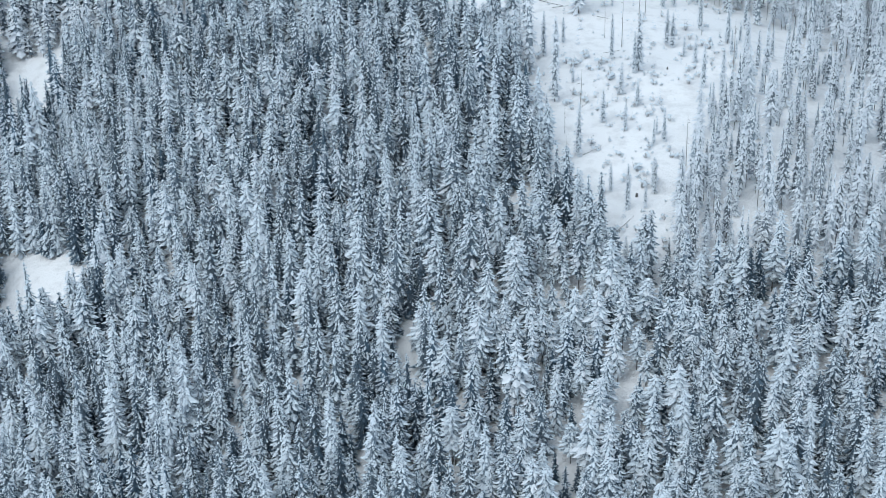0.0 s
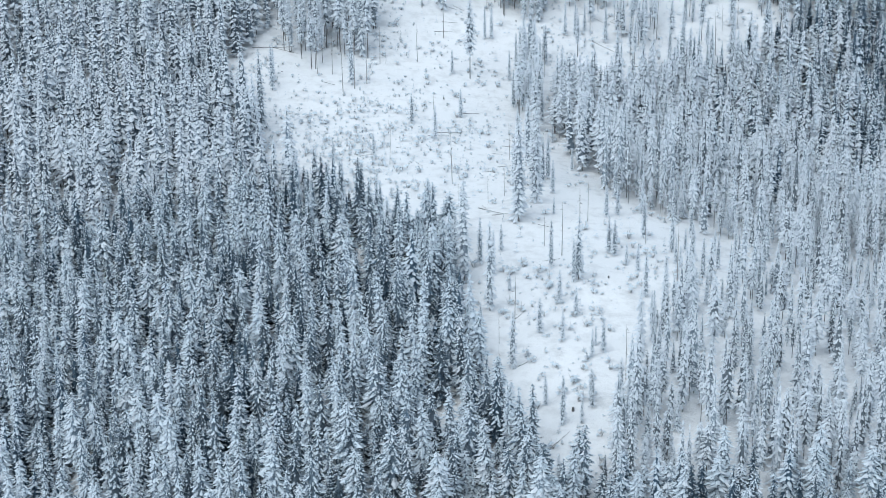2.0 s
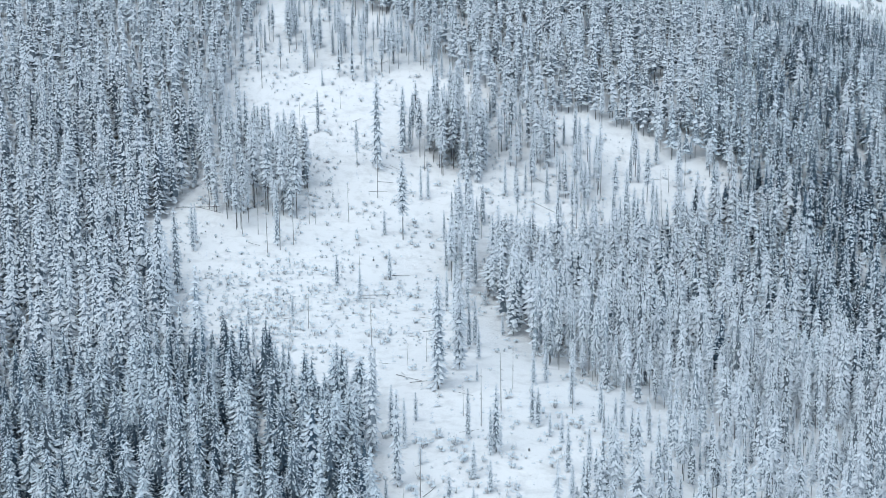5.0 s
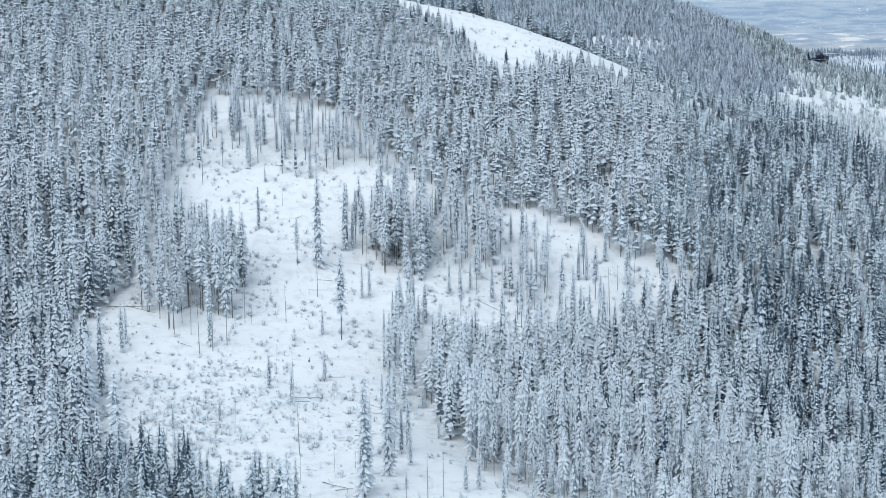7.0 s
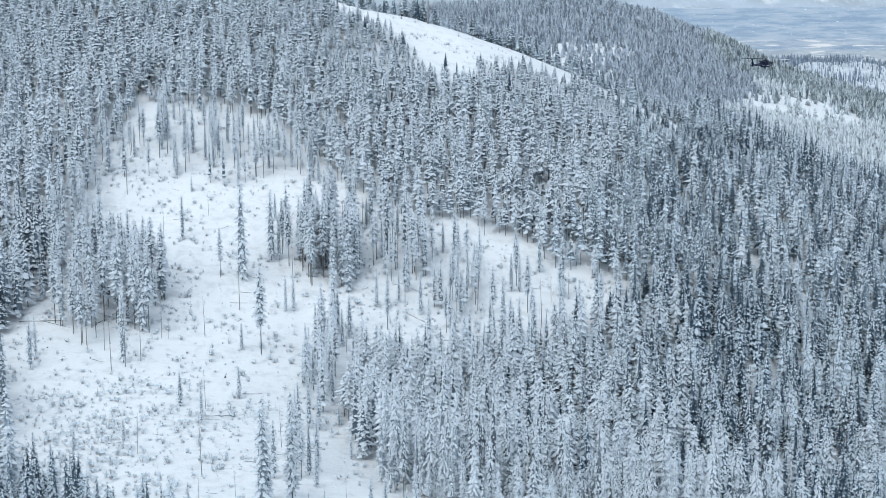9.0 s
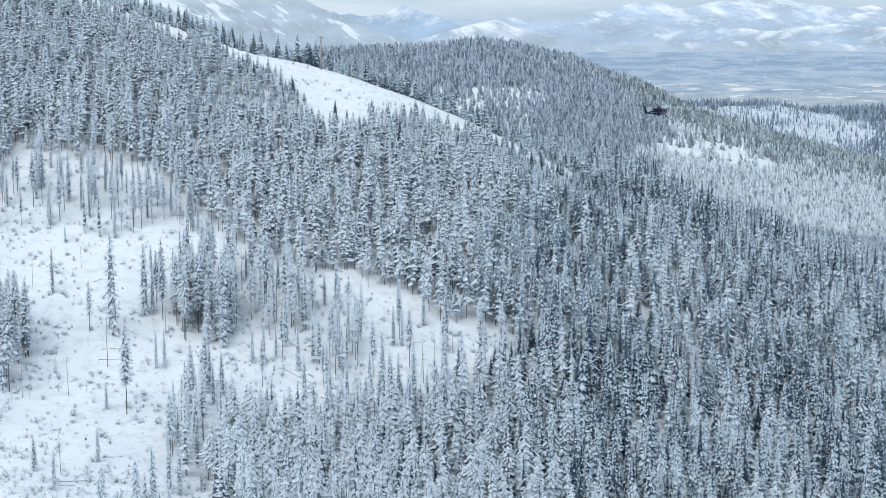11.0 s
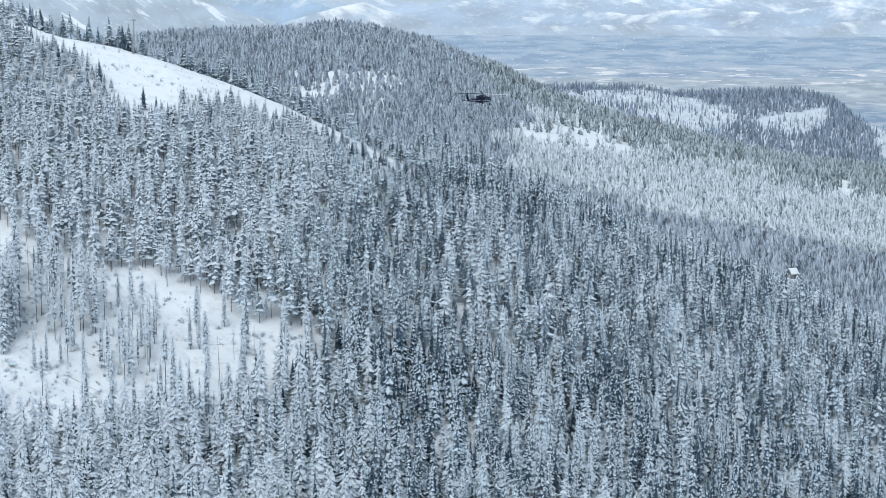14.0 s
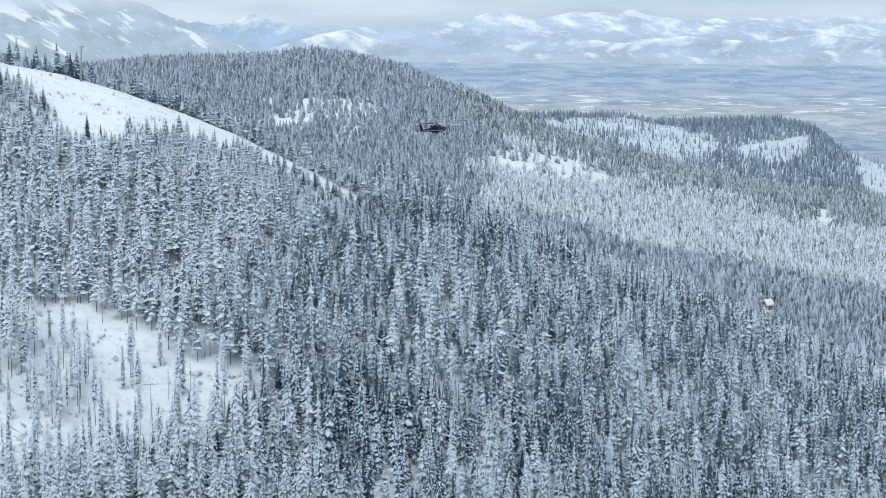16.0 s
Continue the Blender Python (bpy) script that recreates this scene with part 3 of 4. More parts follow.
def stand(x, y):
    """How old and closed the forest is at a place, 0 to 1, and how tall."""
    west = ramp01(-x, 30, 55) * ramp01(430 - y, -60, 20)
    east = ramp01(x + 0.10 * (y - 400), 45, 85) * ramp01(640 - y, 0, 60)
    old = np.clip(0.30 + 0.75 * np.maximum(west, east) + 0.45 * soft_noise(x, y, 38.0, 32), 0, 1)
    young = ramp01(y + 0.3 * x, 470, 530) * ramp01(100 - x, 0, 40)
    old = np.maximum(old, 0.75 * young)
    tall = 13.0 + 3.5 * old - 2.0 * young
    beside_run = ramp01(y + 0.12 * x, 532, 558) * ramp01(125 - x, 0, 25) * (y < crest(x) + 3)
    pale = ramp01(x, -14, -4) * ramp01(70 - x, 0, 20) * ramp01(y, 178, 200) * ramp01(300 - y, 0, 25)
    old = old * (1 - pale)
    closed = 0.97 - 0.06 * west - 0.38 * pale
    return old, tall * (1 - beside_run) + (6.4 + 4.0 * ramp01(-x, 18, 42) - 2.4 * np.exp(-(((x - 10) / 13) ** 2)) + 0.8 * ramp01(x, 35, 55) - 1.4 * ramp01(x, 70, 90)) * beside_run, young, closed


def open_land(x, y):
    free = inside(x, y, MEADOW) | inside(x, y, SKI_RUN)
    for g in GLADES:
        free |= inside(x, y, g)
    return free


def in_reach(x, y):
    return ((x > np.interp(y, [80, 300, 400, 520, 760], [-128, -168, -190, -180, -215])) & (x < np.interp(y, [80, 230, 330, 390, 450, 600, 760], [15, 60, 105, 165, 250, 320, 360]))
            & (y < crest(x) + np.where(x < 110, 28, 70)))


x, y, rng = scatter(-290, 350, 84, 760, 3.3, 11)
old, tall, young, closed = stand(x, y)
gaps = soft_noise(x, y, 17.0, 31)
keep = in_reach(x, y) & ~open_land(x, y) & (rng.uniform(size=x.size) < closed - 0.20 * (gaps > 0.45))
x, y, old, tall = x[keep], y[keep], old[keep], tall[keep]
# a second, closer generation of young trees under the ski run
x2, y2, rng = scatter(-290, 165, 90, 640, 4.4, 15)
old2, tall2, young2, _ = stand(x2, y2)
keep = in_reach(x2, y2) & ~open_land(x2, y2) & (y2 < crest(x2)) & (rng.uniform(size=x2.size) < np.maximum(0.9 * young2, 0.35 * ((x2 > 0) & (y2 > 290)) + 0.85 * (y2 < 300) * np.where((x2 > -14) & (y2 > 172), 0.4, 1.0)) + 0.9 * (ramp01(y2 + 0.12 * x2 + 18 * ramp01(x2, 30, 60), 520, 550) * (x2 > 45)))
x, y, old = np.r_[x, x2[keep]], np.r_[y, y2[keep]], np.r_[old, old2[keep]]
tall = np.r_[tall, 0.8 * tall2[keep]]
tall = tall * np.where(y < 300, 0.74 + 0.08 * ramp01(-x, 14, 34), 1.0) * (1 - 0.2 * ramp01(x, 50, 90) * ramp01(570 - y, 0, 30))
lead = rng.uniform(size=x.size) < 0.45
tall = tall * np.where((y > crest(x)) & (x < 110), 0.68, 1.0)
height = tall * np.where((x > -14) & (x < 92) & (y > 172) & (y < 318), 1.22, 1.0) * np.where(lead, rng.uniform(0.95, 1.30, x.size), rng.uniform(0.45, 0.80, x.size))
spruce = rng.uniform(size=x.size) < 0.12 + 0.85 * old + 0.35 * ((y > 450) & (x < 90))
# stands with little snow and white stands; understory shade is put into darker boughs
bare = (soft_noise(x, y, 24.0, 33) + 0.5 * soft_noise(x, y, 9.0, 34) + rng.uniform(-0.45, 0.45, x.size) + 0.65 * ~lead + 0.6 * ramp01(x, 70, 150) + 0.9 * np.exp(-(((x - 158) / 42) ** 2) - ((y - 525) / 42) ** 2) - 0.75 * ((x < 20) & (y > 290)) - 0.75 * ((x >= 20) & (x < 75) & (y > 440))) > 0.42
# frosty trees here also get paler boughs, painting in a patch of sun
sunny_patch = (x > -14) & (x < 92) & (y > 172) & (y < 318)
by_run = ramp01(y + 0.12 * x, 520, 550) * ramp01(125 - x, 0, 25)
P = np.stack([x, y, height, rng.uniform(0.8, 1.15, x.size) * (1 + 0.25 * by_run) * np.where(lead, np.where(y < 290, 1.16, 1.05), 1.2) * np.where(sunny_patch, 0.70, 1.0) * np.clip(15 / height, 0.9, 1.7) ** 0.75, rng.uniform(0, 6.28, x.size)], -1)
shape_rng = np.random.RandomState(5)
near_, mid_, far_ = y < 290, (y >= 290) & (y < 450), y >= 450
west = (x < 25 + 0.6 * np.clip(y - 430, 0, 80)) & (y > 290) & (y < crest(x) - 5)
SPRUCES, PINES = ("spruce", "spire", "spruce", "fir"), ("pine", "pine", "column")
ZONES = ((near_ & ~sunny_patch, "at the foot of the slope"), (mid_ & ~sunny_patch, "round the clearing"), (far_, "below the ski run"))
for fine, (zone, where) in enumerate(ZONES):
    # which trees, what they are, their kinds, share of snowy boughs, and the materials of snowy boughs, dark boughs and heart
    # dark boughs and hearts get paler materials farther off, in place of haze
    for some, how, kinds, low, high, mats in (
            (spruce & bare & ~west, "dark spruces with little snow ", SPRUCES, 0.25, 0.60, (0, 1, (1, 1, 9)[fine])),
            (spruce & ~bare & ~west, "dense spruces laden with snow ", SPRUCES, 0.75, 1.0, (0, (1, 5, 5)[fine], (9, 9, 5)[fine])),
            (spruce & west, "dense snowy spruces paled for light and haze ", SPRUCES, 0.75, 1.0, ((9, 9, 10)[fine], 5, (9, 9, 5)[fine])),
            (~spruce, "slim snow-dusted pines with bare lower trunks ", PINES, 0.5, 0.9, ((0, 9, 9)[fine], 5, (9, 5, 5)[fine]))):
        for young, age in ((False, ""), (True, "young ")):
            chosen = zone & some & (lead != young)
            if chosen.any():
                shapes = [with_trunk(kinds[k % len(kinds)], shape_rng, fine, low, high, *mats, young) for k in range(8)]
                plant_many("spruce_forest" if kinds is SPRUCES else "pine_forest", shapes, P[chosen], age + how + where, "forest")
paled_pines = [with_trunk(("pine", "column", "slim", "spire")[k % 4], shape_rng, 0, 0.6, 0.95, 9, 5, 5, k > 3) for k in range(8)]
plant_many("pine_forest", paled_pines, P[sunny_patch & ~far_], "thin frosty pines below the clearing, painted pale for sun", "forest")

# clumps of slim pines on bare stems that stand together in the clearing: middle, half-widths, how many, heights
clumps = np.concatenate([np.stack([cx + wx * q * np.cos(a), cy + wy * q * np.sin(a), h, rng.uniform(0.9, 1.2, n), rng.uniform(0, 6.28, n)], -1)
                         for cx, cy, wx, wy, n, low, high in ((-78, 412, 15, 26, 52, 12, 19), (-14, 449, 22, 14, 48, 12, 19), (-66, 490, 28, 18, 20, 10, 16), (-36, 498, 14, 12, 12, 10, 16),
                                                              (13, 438, 9, 16, 16, 10, 16), (-20, 375, 3, 26, 14, 10, 18), (-94, 452, 8, 26, 26, 11, 16))
                         for q, a, h in [(rng.uniform(0, 1, n) ** 0.6, rng.uniform(0, 6.28, n), rng.uniform(low, high, n))]])
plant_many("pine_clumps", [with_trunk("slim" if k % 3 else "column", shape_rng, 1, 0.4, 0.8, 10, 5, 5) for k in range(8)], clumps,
           "clumps of slim pines on bare stems in the clearing", "forest")

# the rounded hill, with snowy clearings
x, y, rng = scatter(-330, 1000, 930, 2050, 4.8, 12)
az, r = np.degrees(np.arctan2(x - 34, y - 33)), np.hypot(x - 34, y - 33)
bald = (((az - 5.0) / 1.6) ** 2 + ((r - 1560) / 45) ** 2 < 1) | (((az - 3.4) / 1.1) ** 2 + ((r - 1520) / 25) ** 2 < 1)
bald |= (((az - 12.8) / 2.3) ** 2 + ((r - 1530 - 25 * (az - 12.8)) / 105) ** 2 < 1) | (((az - 18.6) / 1.2) ** 2 + ((r - 1650) / 55) ** 2 < 1) | (((az - 22.4) / 0.5) ** 2 + ((r - 1600) / 90) ** 2 < 1)
patch = soft_noise(x, y, 60.0, 41) + 0.6 * soft_noise(x, y, 22.0, 42)
keep = (x < 0.52 * y) & (x > -0.26 * y + 50) & ((y > 1050) | (x > 250)) & ~((np.abs(0.938 * (x - 433) - 0.346 * (y - 1084)) < 6.5) & (np.abs(0.346 * (x - 433) + 0.938 * (y - 1084) + 17) < 30)) & (r < 1840) & (rng.uniform(size=x.size) < (0.90 - 0.35 * (patch > 0.75)) * np.where(bald, np.where(az < 8, 0.36, 0.07), 1.0))
x, y, az, r = x[keep], y[keep], az[keep], r[keep]
wander = soft_noise(x, y, 50.0, 43)
belt = (az + 0.8 * wander > 9.6) & (r > 1640 - 8 * (az - 11) + 55 * wander + rng.uniform(-60, 60, x.size))
# the flank whose trees are painted pale to look sunlit
sunlit = (az + 1.5 * wander + 0.006 * (1480 - r) > 11.0) & ~belt & (r > 1250 + 70 * wander)
P = np.stack([x, y, rng.uniform(7, 12.5, x.size) * (1 + 0.25 * (belt | sunlit) + 0.35 * ramp01(1260 - r, 0, 80)), rng.uniform(1.35, 2.0, x.size), rng.uniform(0, 6.28, x.size)], -1)
plant_many("hill_forest", [far_tree_shape(shape_rng) for _ in range(8)], P[~belt & ~sunlit], "snowy conifers covering a rounded hill", "forest")
plant_many("hill_forest", [far_tree_shape(shape_rng, 7) for _ in range(8)], P[sunlit], "frosty conifers on the flank of the hill, painted pale for sun", "forest")
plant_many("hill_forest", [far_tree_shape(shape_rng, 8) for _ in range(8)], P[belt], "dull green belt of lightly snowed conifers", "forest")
# the low ridge: an open face, a second one below a forest road (bearing and distance), woods elsewhere
RIDGE_FACE = [(11.7, 3010), (12.3, 2910), (13.6, 2850), (14.7, 2785), (16.3, 2745), (17.7, 2690), (18.5, 2790), (17.7, 2935), (16.9, 3010), (15.3, 3075), (13.4, 3075), (12.9, 2990)]
ROAD_FACE = [(19.1, 2812), (20.7, 2866), (21.65, 2955), (21.75, 2830), (20.8, 2705), (19.4, 2725)]
x, y, rng = scatter(250, 1500, 2300, 3300, 6.8, 13)
az, r = np.degrees(np.arctan2(x - 34, y - 33)), np.hypot(x - 34, y - 33)
patch = soft_noise(x, y, 85.0, 51) + 0.8 * soft_noise(x, y, 28.0, 52)
open_face = inside(az + 0.25 * patch, r + 35 * patch, RIDGE_FACE)
under_road = inside(az + 0.12 * patch, r + 12 * patch, ROAD_FACE)
on_road = (np.abs(r - np.interp(az, [19.0, 20.7, 21.7], [2812, 2866, 2958])) < 16) & (az > 19.0) & (az < 21.7)
field = az + 0.35 * patch > np.interp(r, [2600, 2820, 3000, 3150], [24.4, 23.9, 23.1, 22.4])
dense = np.where(open_face, 0.52 + 0.35 * ramp01(patch, 0.0, 0.5), np.where(under_road, 0.50 + 0.3 * ramp01(patch, 0.2, 0.7), 0.88))
dense = np.where(field, 0.25, dense) * ~on_road
keep = (az < 27) & (r < 3200) & (r > 2380) & (rng.uniform(size=x.size) < dense)
x, y, dense = x[keep], y[keep], dense[keep]
# saplings, thickened to grey the open faces as cloud shadow would
sapling = (dense < 0.87) & (rng.uniform(size=x.size) < 0.72)
P = np.stack([x, y, (6.5 + 12 * rng.uniform(size=x.size) ** 1.6) * np.where(sapling, 0.42, 1.0), rng.uniform(0.55, 0.85, x.size) * (1 + 0.8 * (dense > 0.87) + 1.2 * sapling), rng.uniform(0, 6.28, x.size)], -1)
plant_many("ridge_forest", [far_tree_shape(shape_rng, 6) for _ in range(6)], P[~sapling], "conifers on a snowy ridge, slate blue put in for haze", "forest")
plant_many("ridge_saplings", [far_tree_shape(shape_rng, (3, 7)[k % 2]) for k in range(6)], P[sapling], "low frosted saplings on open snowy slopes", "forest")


# ---------------------------------------------------------------- single trees of the clearing
def part(name, verts, faces, mats, parent, label="", index=None, smooth=False):
    ob = link_mesh(name, verts, faces, mats, index, parent, smooth)
    return tagged(ob, label)


def make_tree(name, kind, rng, boughs, label, group):
    tree = tagged(new(name), label, "tree", group)
    v, f, m = tree_shape(kind, rng, boughs, 7, 0.40)
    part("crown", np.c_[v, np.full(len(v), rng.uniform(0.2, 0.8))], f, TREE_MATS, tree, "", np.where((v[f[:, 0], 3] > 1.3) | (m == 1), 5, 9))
    tv, tf = trunk_shape(6)
    part("trunk", tv, tf, [BARK], tree)
    return tree


def stand_at(x, y, h, turn, wide=1.0, sink=0.1):
    return pose(x, y, float(surface(np.array(x), np.array(y))) - sink, 0, 0, math.degrees(turn)) @ Matrix.Diagonal((h * wide, h * wide, h, 1))


PINES_UP = [(-36, 390, 23), (-45, 430, 28), (-51, 430, 14), (-64, 449, 13), (-32, 416, 10), (-30, 417, 10), (-38, 359, 8), (-41, 391, 7), (-44, 340, 9), (-23, 400, 11),
            (-21, 394, 19), (-19, 387, 13), (-25, 392, 9), (-24, 280, 23), (-20, 291, 20), (-16, 300, 8), (17, 379, 18), (30, 409, 17), (26, 415, 19), (34, 411, 17),
            (21, 373, 16), (44, 441, 18), (-8, 425, 11), (-5, 425, 11), (-2, 429, 9), (-88, 343, 21), (-89, 371, 13), (-68, 377, 18), (61, 446, 10), (54, 452, 10)]
PINES_LOW = [(-14, 243, 9), (-17, 220, 6), (-21, 224, 7), (-6, 261, 8), (-3, 254, 5), (-1, 251, 6), (7, 256, 6), (-20, 291, 21), (-24, 277, 22), (2, 271, 10), (-17, 235, 7),
             (-40, 218, 8), (-10, 216, 7), (-1, 219, 10), (8, 242, 10), (-18, 252, 10), (-36, 268, 11), (-32, 253, 10), (-26, 212, 11), (-5, 202, 12), (-35, 245, 21),
             (-30, 233, 18), (-13, 244, 13), (-5, 259, 8), (7, 263, 10), (-37, 256, 11), (1, 222, 10), (-13, 198, 7), (-18, 194, 9), (15, 426, 13), (4, 424, 12)]
PINES_WEST = [(-87, 420, 19), (-82, 407, 22), (-77, 400, 22), (-73, 398, 23), (-69, 403, 23), (-65, 396, 23), (-65, 417, 19), (-91, 432, 14), (-80, 386, 17), (-89, 402, 14),
              (-36, 443, 13), (-33, 440, 18), (-29, 438, 20), (-26, 439, 21), (-23, 436, 22), (-20, 440, 21), (-16, 435, 22), (-15, 441, 20), (-29, 460, 15), (-24, 461, 19)]
rng = np.random.RandomState(77)
models = []
for k in range(6):
    kind = "slim" if k in (0, 2) else "column"
    models.append(make_tree("pine_tree" if k < 4 else "spruce_tree", kind, rng, 27 if k < 4 else 30,
                            "slim snow-dusted pine standing in the clearing" if k < 4 else "narrow snow-laden spruce standing in the clearing", "trees in the clearing"))
spots = [(px_, py_, h, "any") for px_, py_, h in PINES_UP + PINES_LOW] + [(px_, py_, h, "pine") for px_, py_, h in PINES_WEST]
tries = 0
while len(spots) < 300 and tries < 6000:
    tries += 1
    px_, py_ = rng.uniform(-105, 66), rng.uniform(172, 528)
    if not inside(np.array([px_]), np.array([py_]), MEADOW)[0]:
        continue
    west_cluster = ((px_ + 78) / 16) ** 2 + ((py_ - 408) / 22) ** 2 < 1
    mid_cluster = ((px_ + 22) / 17) ** 2 + ((py_ - 448) / 20) ** 2 < 1
    top_edge = py_ > 480
    east = px_ > -12 and py_ > 395
    low = py_ < 290
    column = abs(px_ + 21 - 0.02 * (py_ - 300)) < 5 and 280 < py_ < 410
    chance = 0.75 if (west_cluster or mid_cluster) else 0.5 if top_edge else 0.28 if east else 0.22 if low else 0.35 if column else 0.03
    if rng.uniform() < chance:
        h = rng.uniform(15, 22) if (west_cluster or mid_cluster) else rng.uniform(9, 18) if (top_edge or east or column) else rng.uniform(3.5, 10)
        spots.append((px_, py_, h, "pine" if h > 12 else "any"))
for k, (px_, py_, h, kind) in enumerate(spots):
    src = models[(0, 2, 1)[k % 3]] if kind == "pine" else models[(1, 3, 4, 5)[k % 4]]
    m = stand_at(px_, py_, h, rng.uniform(0, 6.28), rng.uniform(0.85, 1.1) * (1.25 if h < 9 else 1.0))
    if k < 6:
        models[k].matrix_basis = m
    else:
        made = copy_thing(src, m)
        made.matrix_basis = m


# shaggy dark pines along the lower edge of the ski run, and a few at its upper edge
edge_models = []
for k in range(3):
    t = tagged(new("pine_tree"), "shaggy dark green pine beside the snowy ski run", "tree", "dark pines beside the ski run")
    v, f, m = tree_shape("fir", rng, 15, 7, 0.35, 6, 0.04)
    part("crown", np.c_[v, np.full(len(v), 0.15 + 0.25 * k)], f, TREE_MATS, t, "", m)
    tv, tf = trunk_shape(6)
    part("trunk", tv, tf, [BARK], t)
    edge_models.append(t)
EDGE_PINES = [(13, 559, 8), (26, 553, 11), (29, 551, 9), (35, 550, 10), (55, 554, 9), (58, 553, 10), (46, 556, 7), (-2, 575, 7), (-5, 563, 9), (-16, 582, 9), (21, 552, 6), (62, 558, 7),
              (73, 558, 7), (-27, 602, 9), (-22, 590, 7), (17, 561, 5), (40, 556, 6), (-31, 634, 10), (-27, 632, 9), (-10, 624, 7), (-6, 622, 7), (3, 620, 9), (5, 621, 8), (66, 556, 8)]
for k, (a, b, h) in enumerate(EDGE_PINES):
    m = stand_at(a, b, h, rng.uniform(0, 6.28), rng.uniform(1.2, 1.6))
    (edge_models[k] if k < 3 else copy_thing(edge_models[k % 3], m)).matrix_basis = m


# ---------------------------------------------------------------- dead stems, logs, stumps, saplings
def snag_shape(rng):
    v, f = trunk_shape(5, 0.0085, 1.0, rng.uniform(-0.05, 0.05))
    V, F = [v], [f]
    n = len(v)
    for i in range(7):
        z, a, r = rng.uniform(0.45, 0.95), rng.uniform(0, 6.28), rng.uniform(0.03, 0.07)
        c, s = math.cos(a), math.sin(a)
        V.append(np.array([(0, 0, z, 1), (0, 0, z + 0.012, 1), (r * c, r * s, z - 0.3 * r, 1), (0.01 * s, -0.01 * c, z + 0.004, 1)]))
        F.append(np.array([(0, 1, 2), (1, 3, 2), (3, 0, 2)]) + n)
        n += 4
    return np.concatenate(V), np.concatenate(F)


def in_meadow(rng, y0=172, y1=528):
    while True:
        a, b = rng.uniform(-105, 66), rng.uniform(y0, y1)
        if inside(np.array([a]), np.array([b]), MEADOW)[0]:
            return a, b


snag_models = []
for k in range(4):
    s = tagged(new("dead_tree"), "bare grey dead pine stem in the snow", "tree", "dead stems in the clearing")
    v, f = snag_shape(rng)
    part("stem", v, f, [GREY_WOOD], s)
    snag_models.append(s)
snag_spots = [(-51, 397, 11), (2, 271, 9), (-70, 372, 14), (-67, 374, 15), (-64, 378, 13), (-78, 383, 12), (-74, 384, 12)]
while len(snag_spots) < 64:
    a, b = in_meadow(rng)
    if a > -62 or b > 395:
        snag_spots.append((a, b, rng.uniform(5, 15)))
for k, (a, b, h) in enumerate(snag_spots):
    m = stand_at(a, b, h, rng.uniform(0, 6.28))
    (snag_models[k] if k < 4 else copy_thing(snag_models[k % 4], m)).matrix_basis = m


def log_parts(rng):
    """A fallen stem a metre long, lying along x, with a ridge of snow on it."""
    n, sides = 7, 6
    xs = np.linspace(-0.5, 0.5, n)
    bend = 0.010 * np.sin(xs * 5 + rng.uniform(0, 6))
    v, f = [], []
    for k, xx in enumerate(xs):
        r = 0.018 * (1 - 0.5 * (xx + 0.5))
        for i in range(sides):
            a = 2 * math.pi * i / sides
            v.append((xx, r * math.cos(a) + bend[k], r * math.sin(a) + 0.016))
        if k:
            for i in range(sides):
                j, p, q = (i + 1) % sides, (k - 1) * sides, k * sides
                f += [(p + i, p + j, q + j, q + i)]
    sv, sf = [], []
    for k, xx in enumerate(xs):
        r = 0.018 * (1 - 0.5 * (xx + 0.5)) * rng.uniform(0.6, 1.1)
        for w, hgt in ((-1, 0.55), (-0.5, 1.25), (0.5, 1.25), (1, 0.55)):
            sv.append((xx, 0.85 * r * w + bend[k], 0.016 + r * hgt))
        if k:
            p, q = (k - 1) * 4, k * 4
            sf += [(p + i, p + i + 1, q + i + 1, q + i) for i in range(3)]
    return (np.array(v), np.array(f)), (np.array(sv), np.array(sf))


log_models = []
for k in range(4):
    lg = tagged(new("fallen_log"), "fallen grey trunk half buried in snow", "log", "fallen trunks in the clearing")
    (wv, wf), (sv, sf) = log_parts(rng)
    part("stem", wv, wf, [GREY_WOOD if k % 2 else BARK], lg)
    part("snow_cap", sv, sf, [SNOW], lg, "ridge of snow along the trunk")
    log_models.append(lg)
log_spots = [(-43, 343, 6, 10), (-40, 347, 9, 20), (-30, 283, 7, -40), (-27, 281, 6, 25), (-31, 285, 5, -75), (-89, 396, 9, -20), (-92, 397, 12, 5), (-79, 404, 12, -35),
             (-76, 403, 10, 60), (15, 413, 10, 15), (17, 415, 9, 30), (4, 421, 10, -35)]
while len(log_spots) < 72:
    a, b = in_meadow(rng)
    log_spots.append((a, b, rng.uniform(1.5, 5.5), rng.uniform(-75, 75)))
for k, (a, b, h, turn) in enumerate(log_spots):
    c, s = math.cos(radians(turn)) * h / 2, math.sin(radians(turn)) * h / 2
    zz = surface(np.array([a - c, a, a + c]), np.array([b - s, b, b + s]))
    tilt = -math.degrees(math.atan2(zz[2] - zz[0], h))
    m = pose(a, b, float(max(zz[1], (zz[0] + zz[2]) / 2)) + 0.02, 0, tilt, turn) @ Matrix.Diagonal((h, 2.6 + 0.35 * h, 2.6 + 0.35 * h, 1))
    (log_models[k] if k < 4 else copy_thing(log_models[k % 4], m)).matrix_basis = m


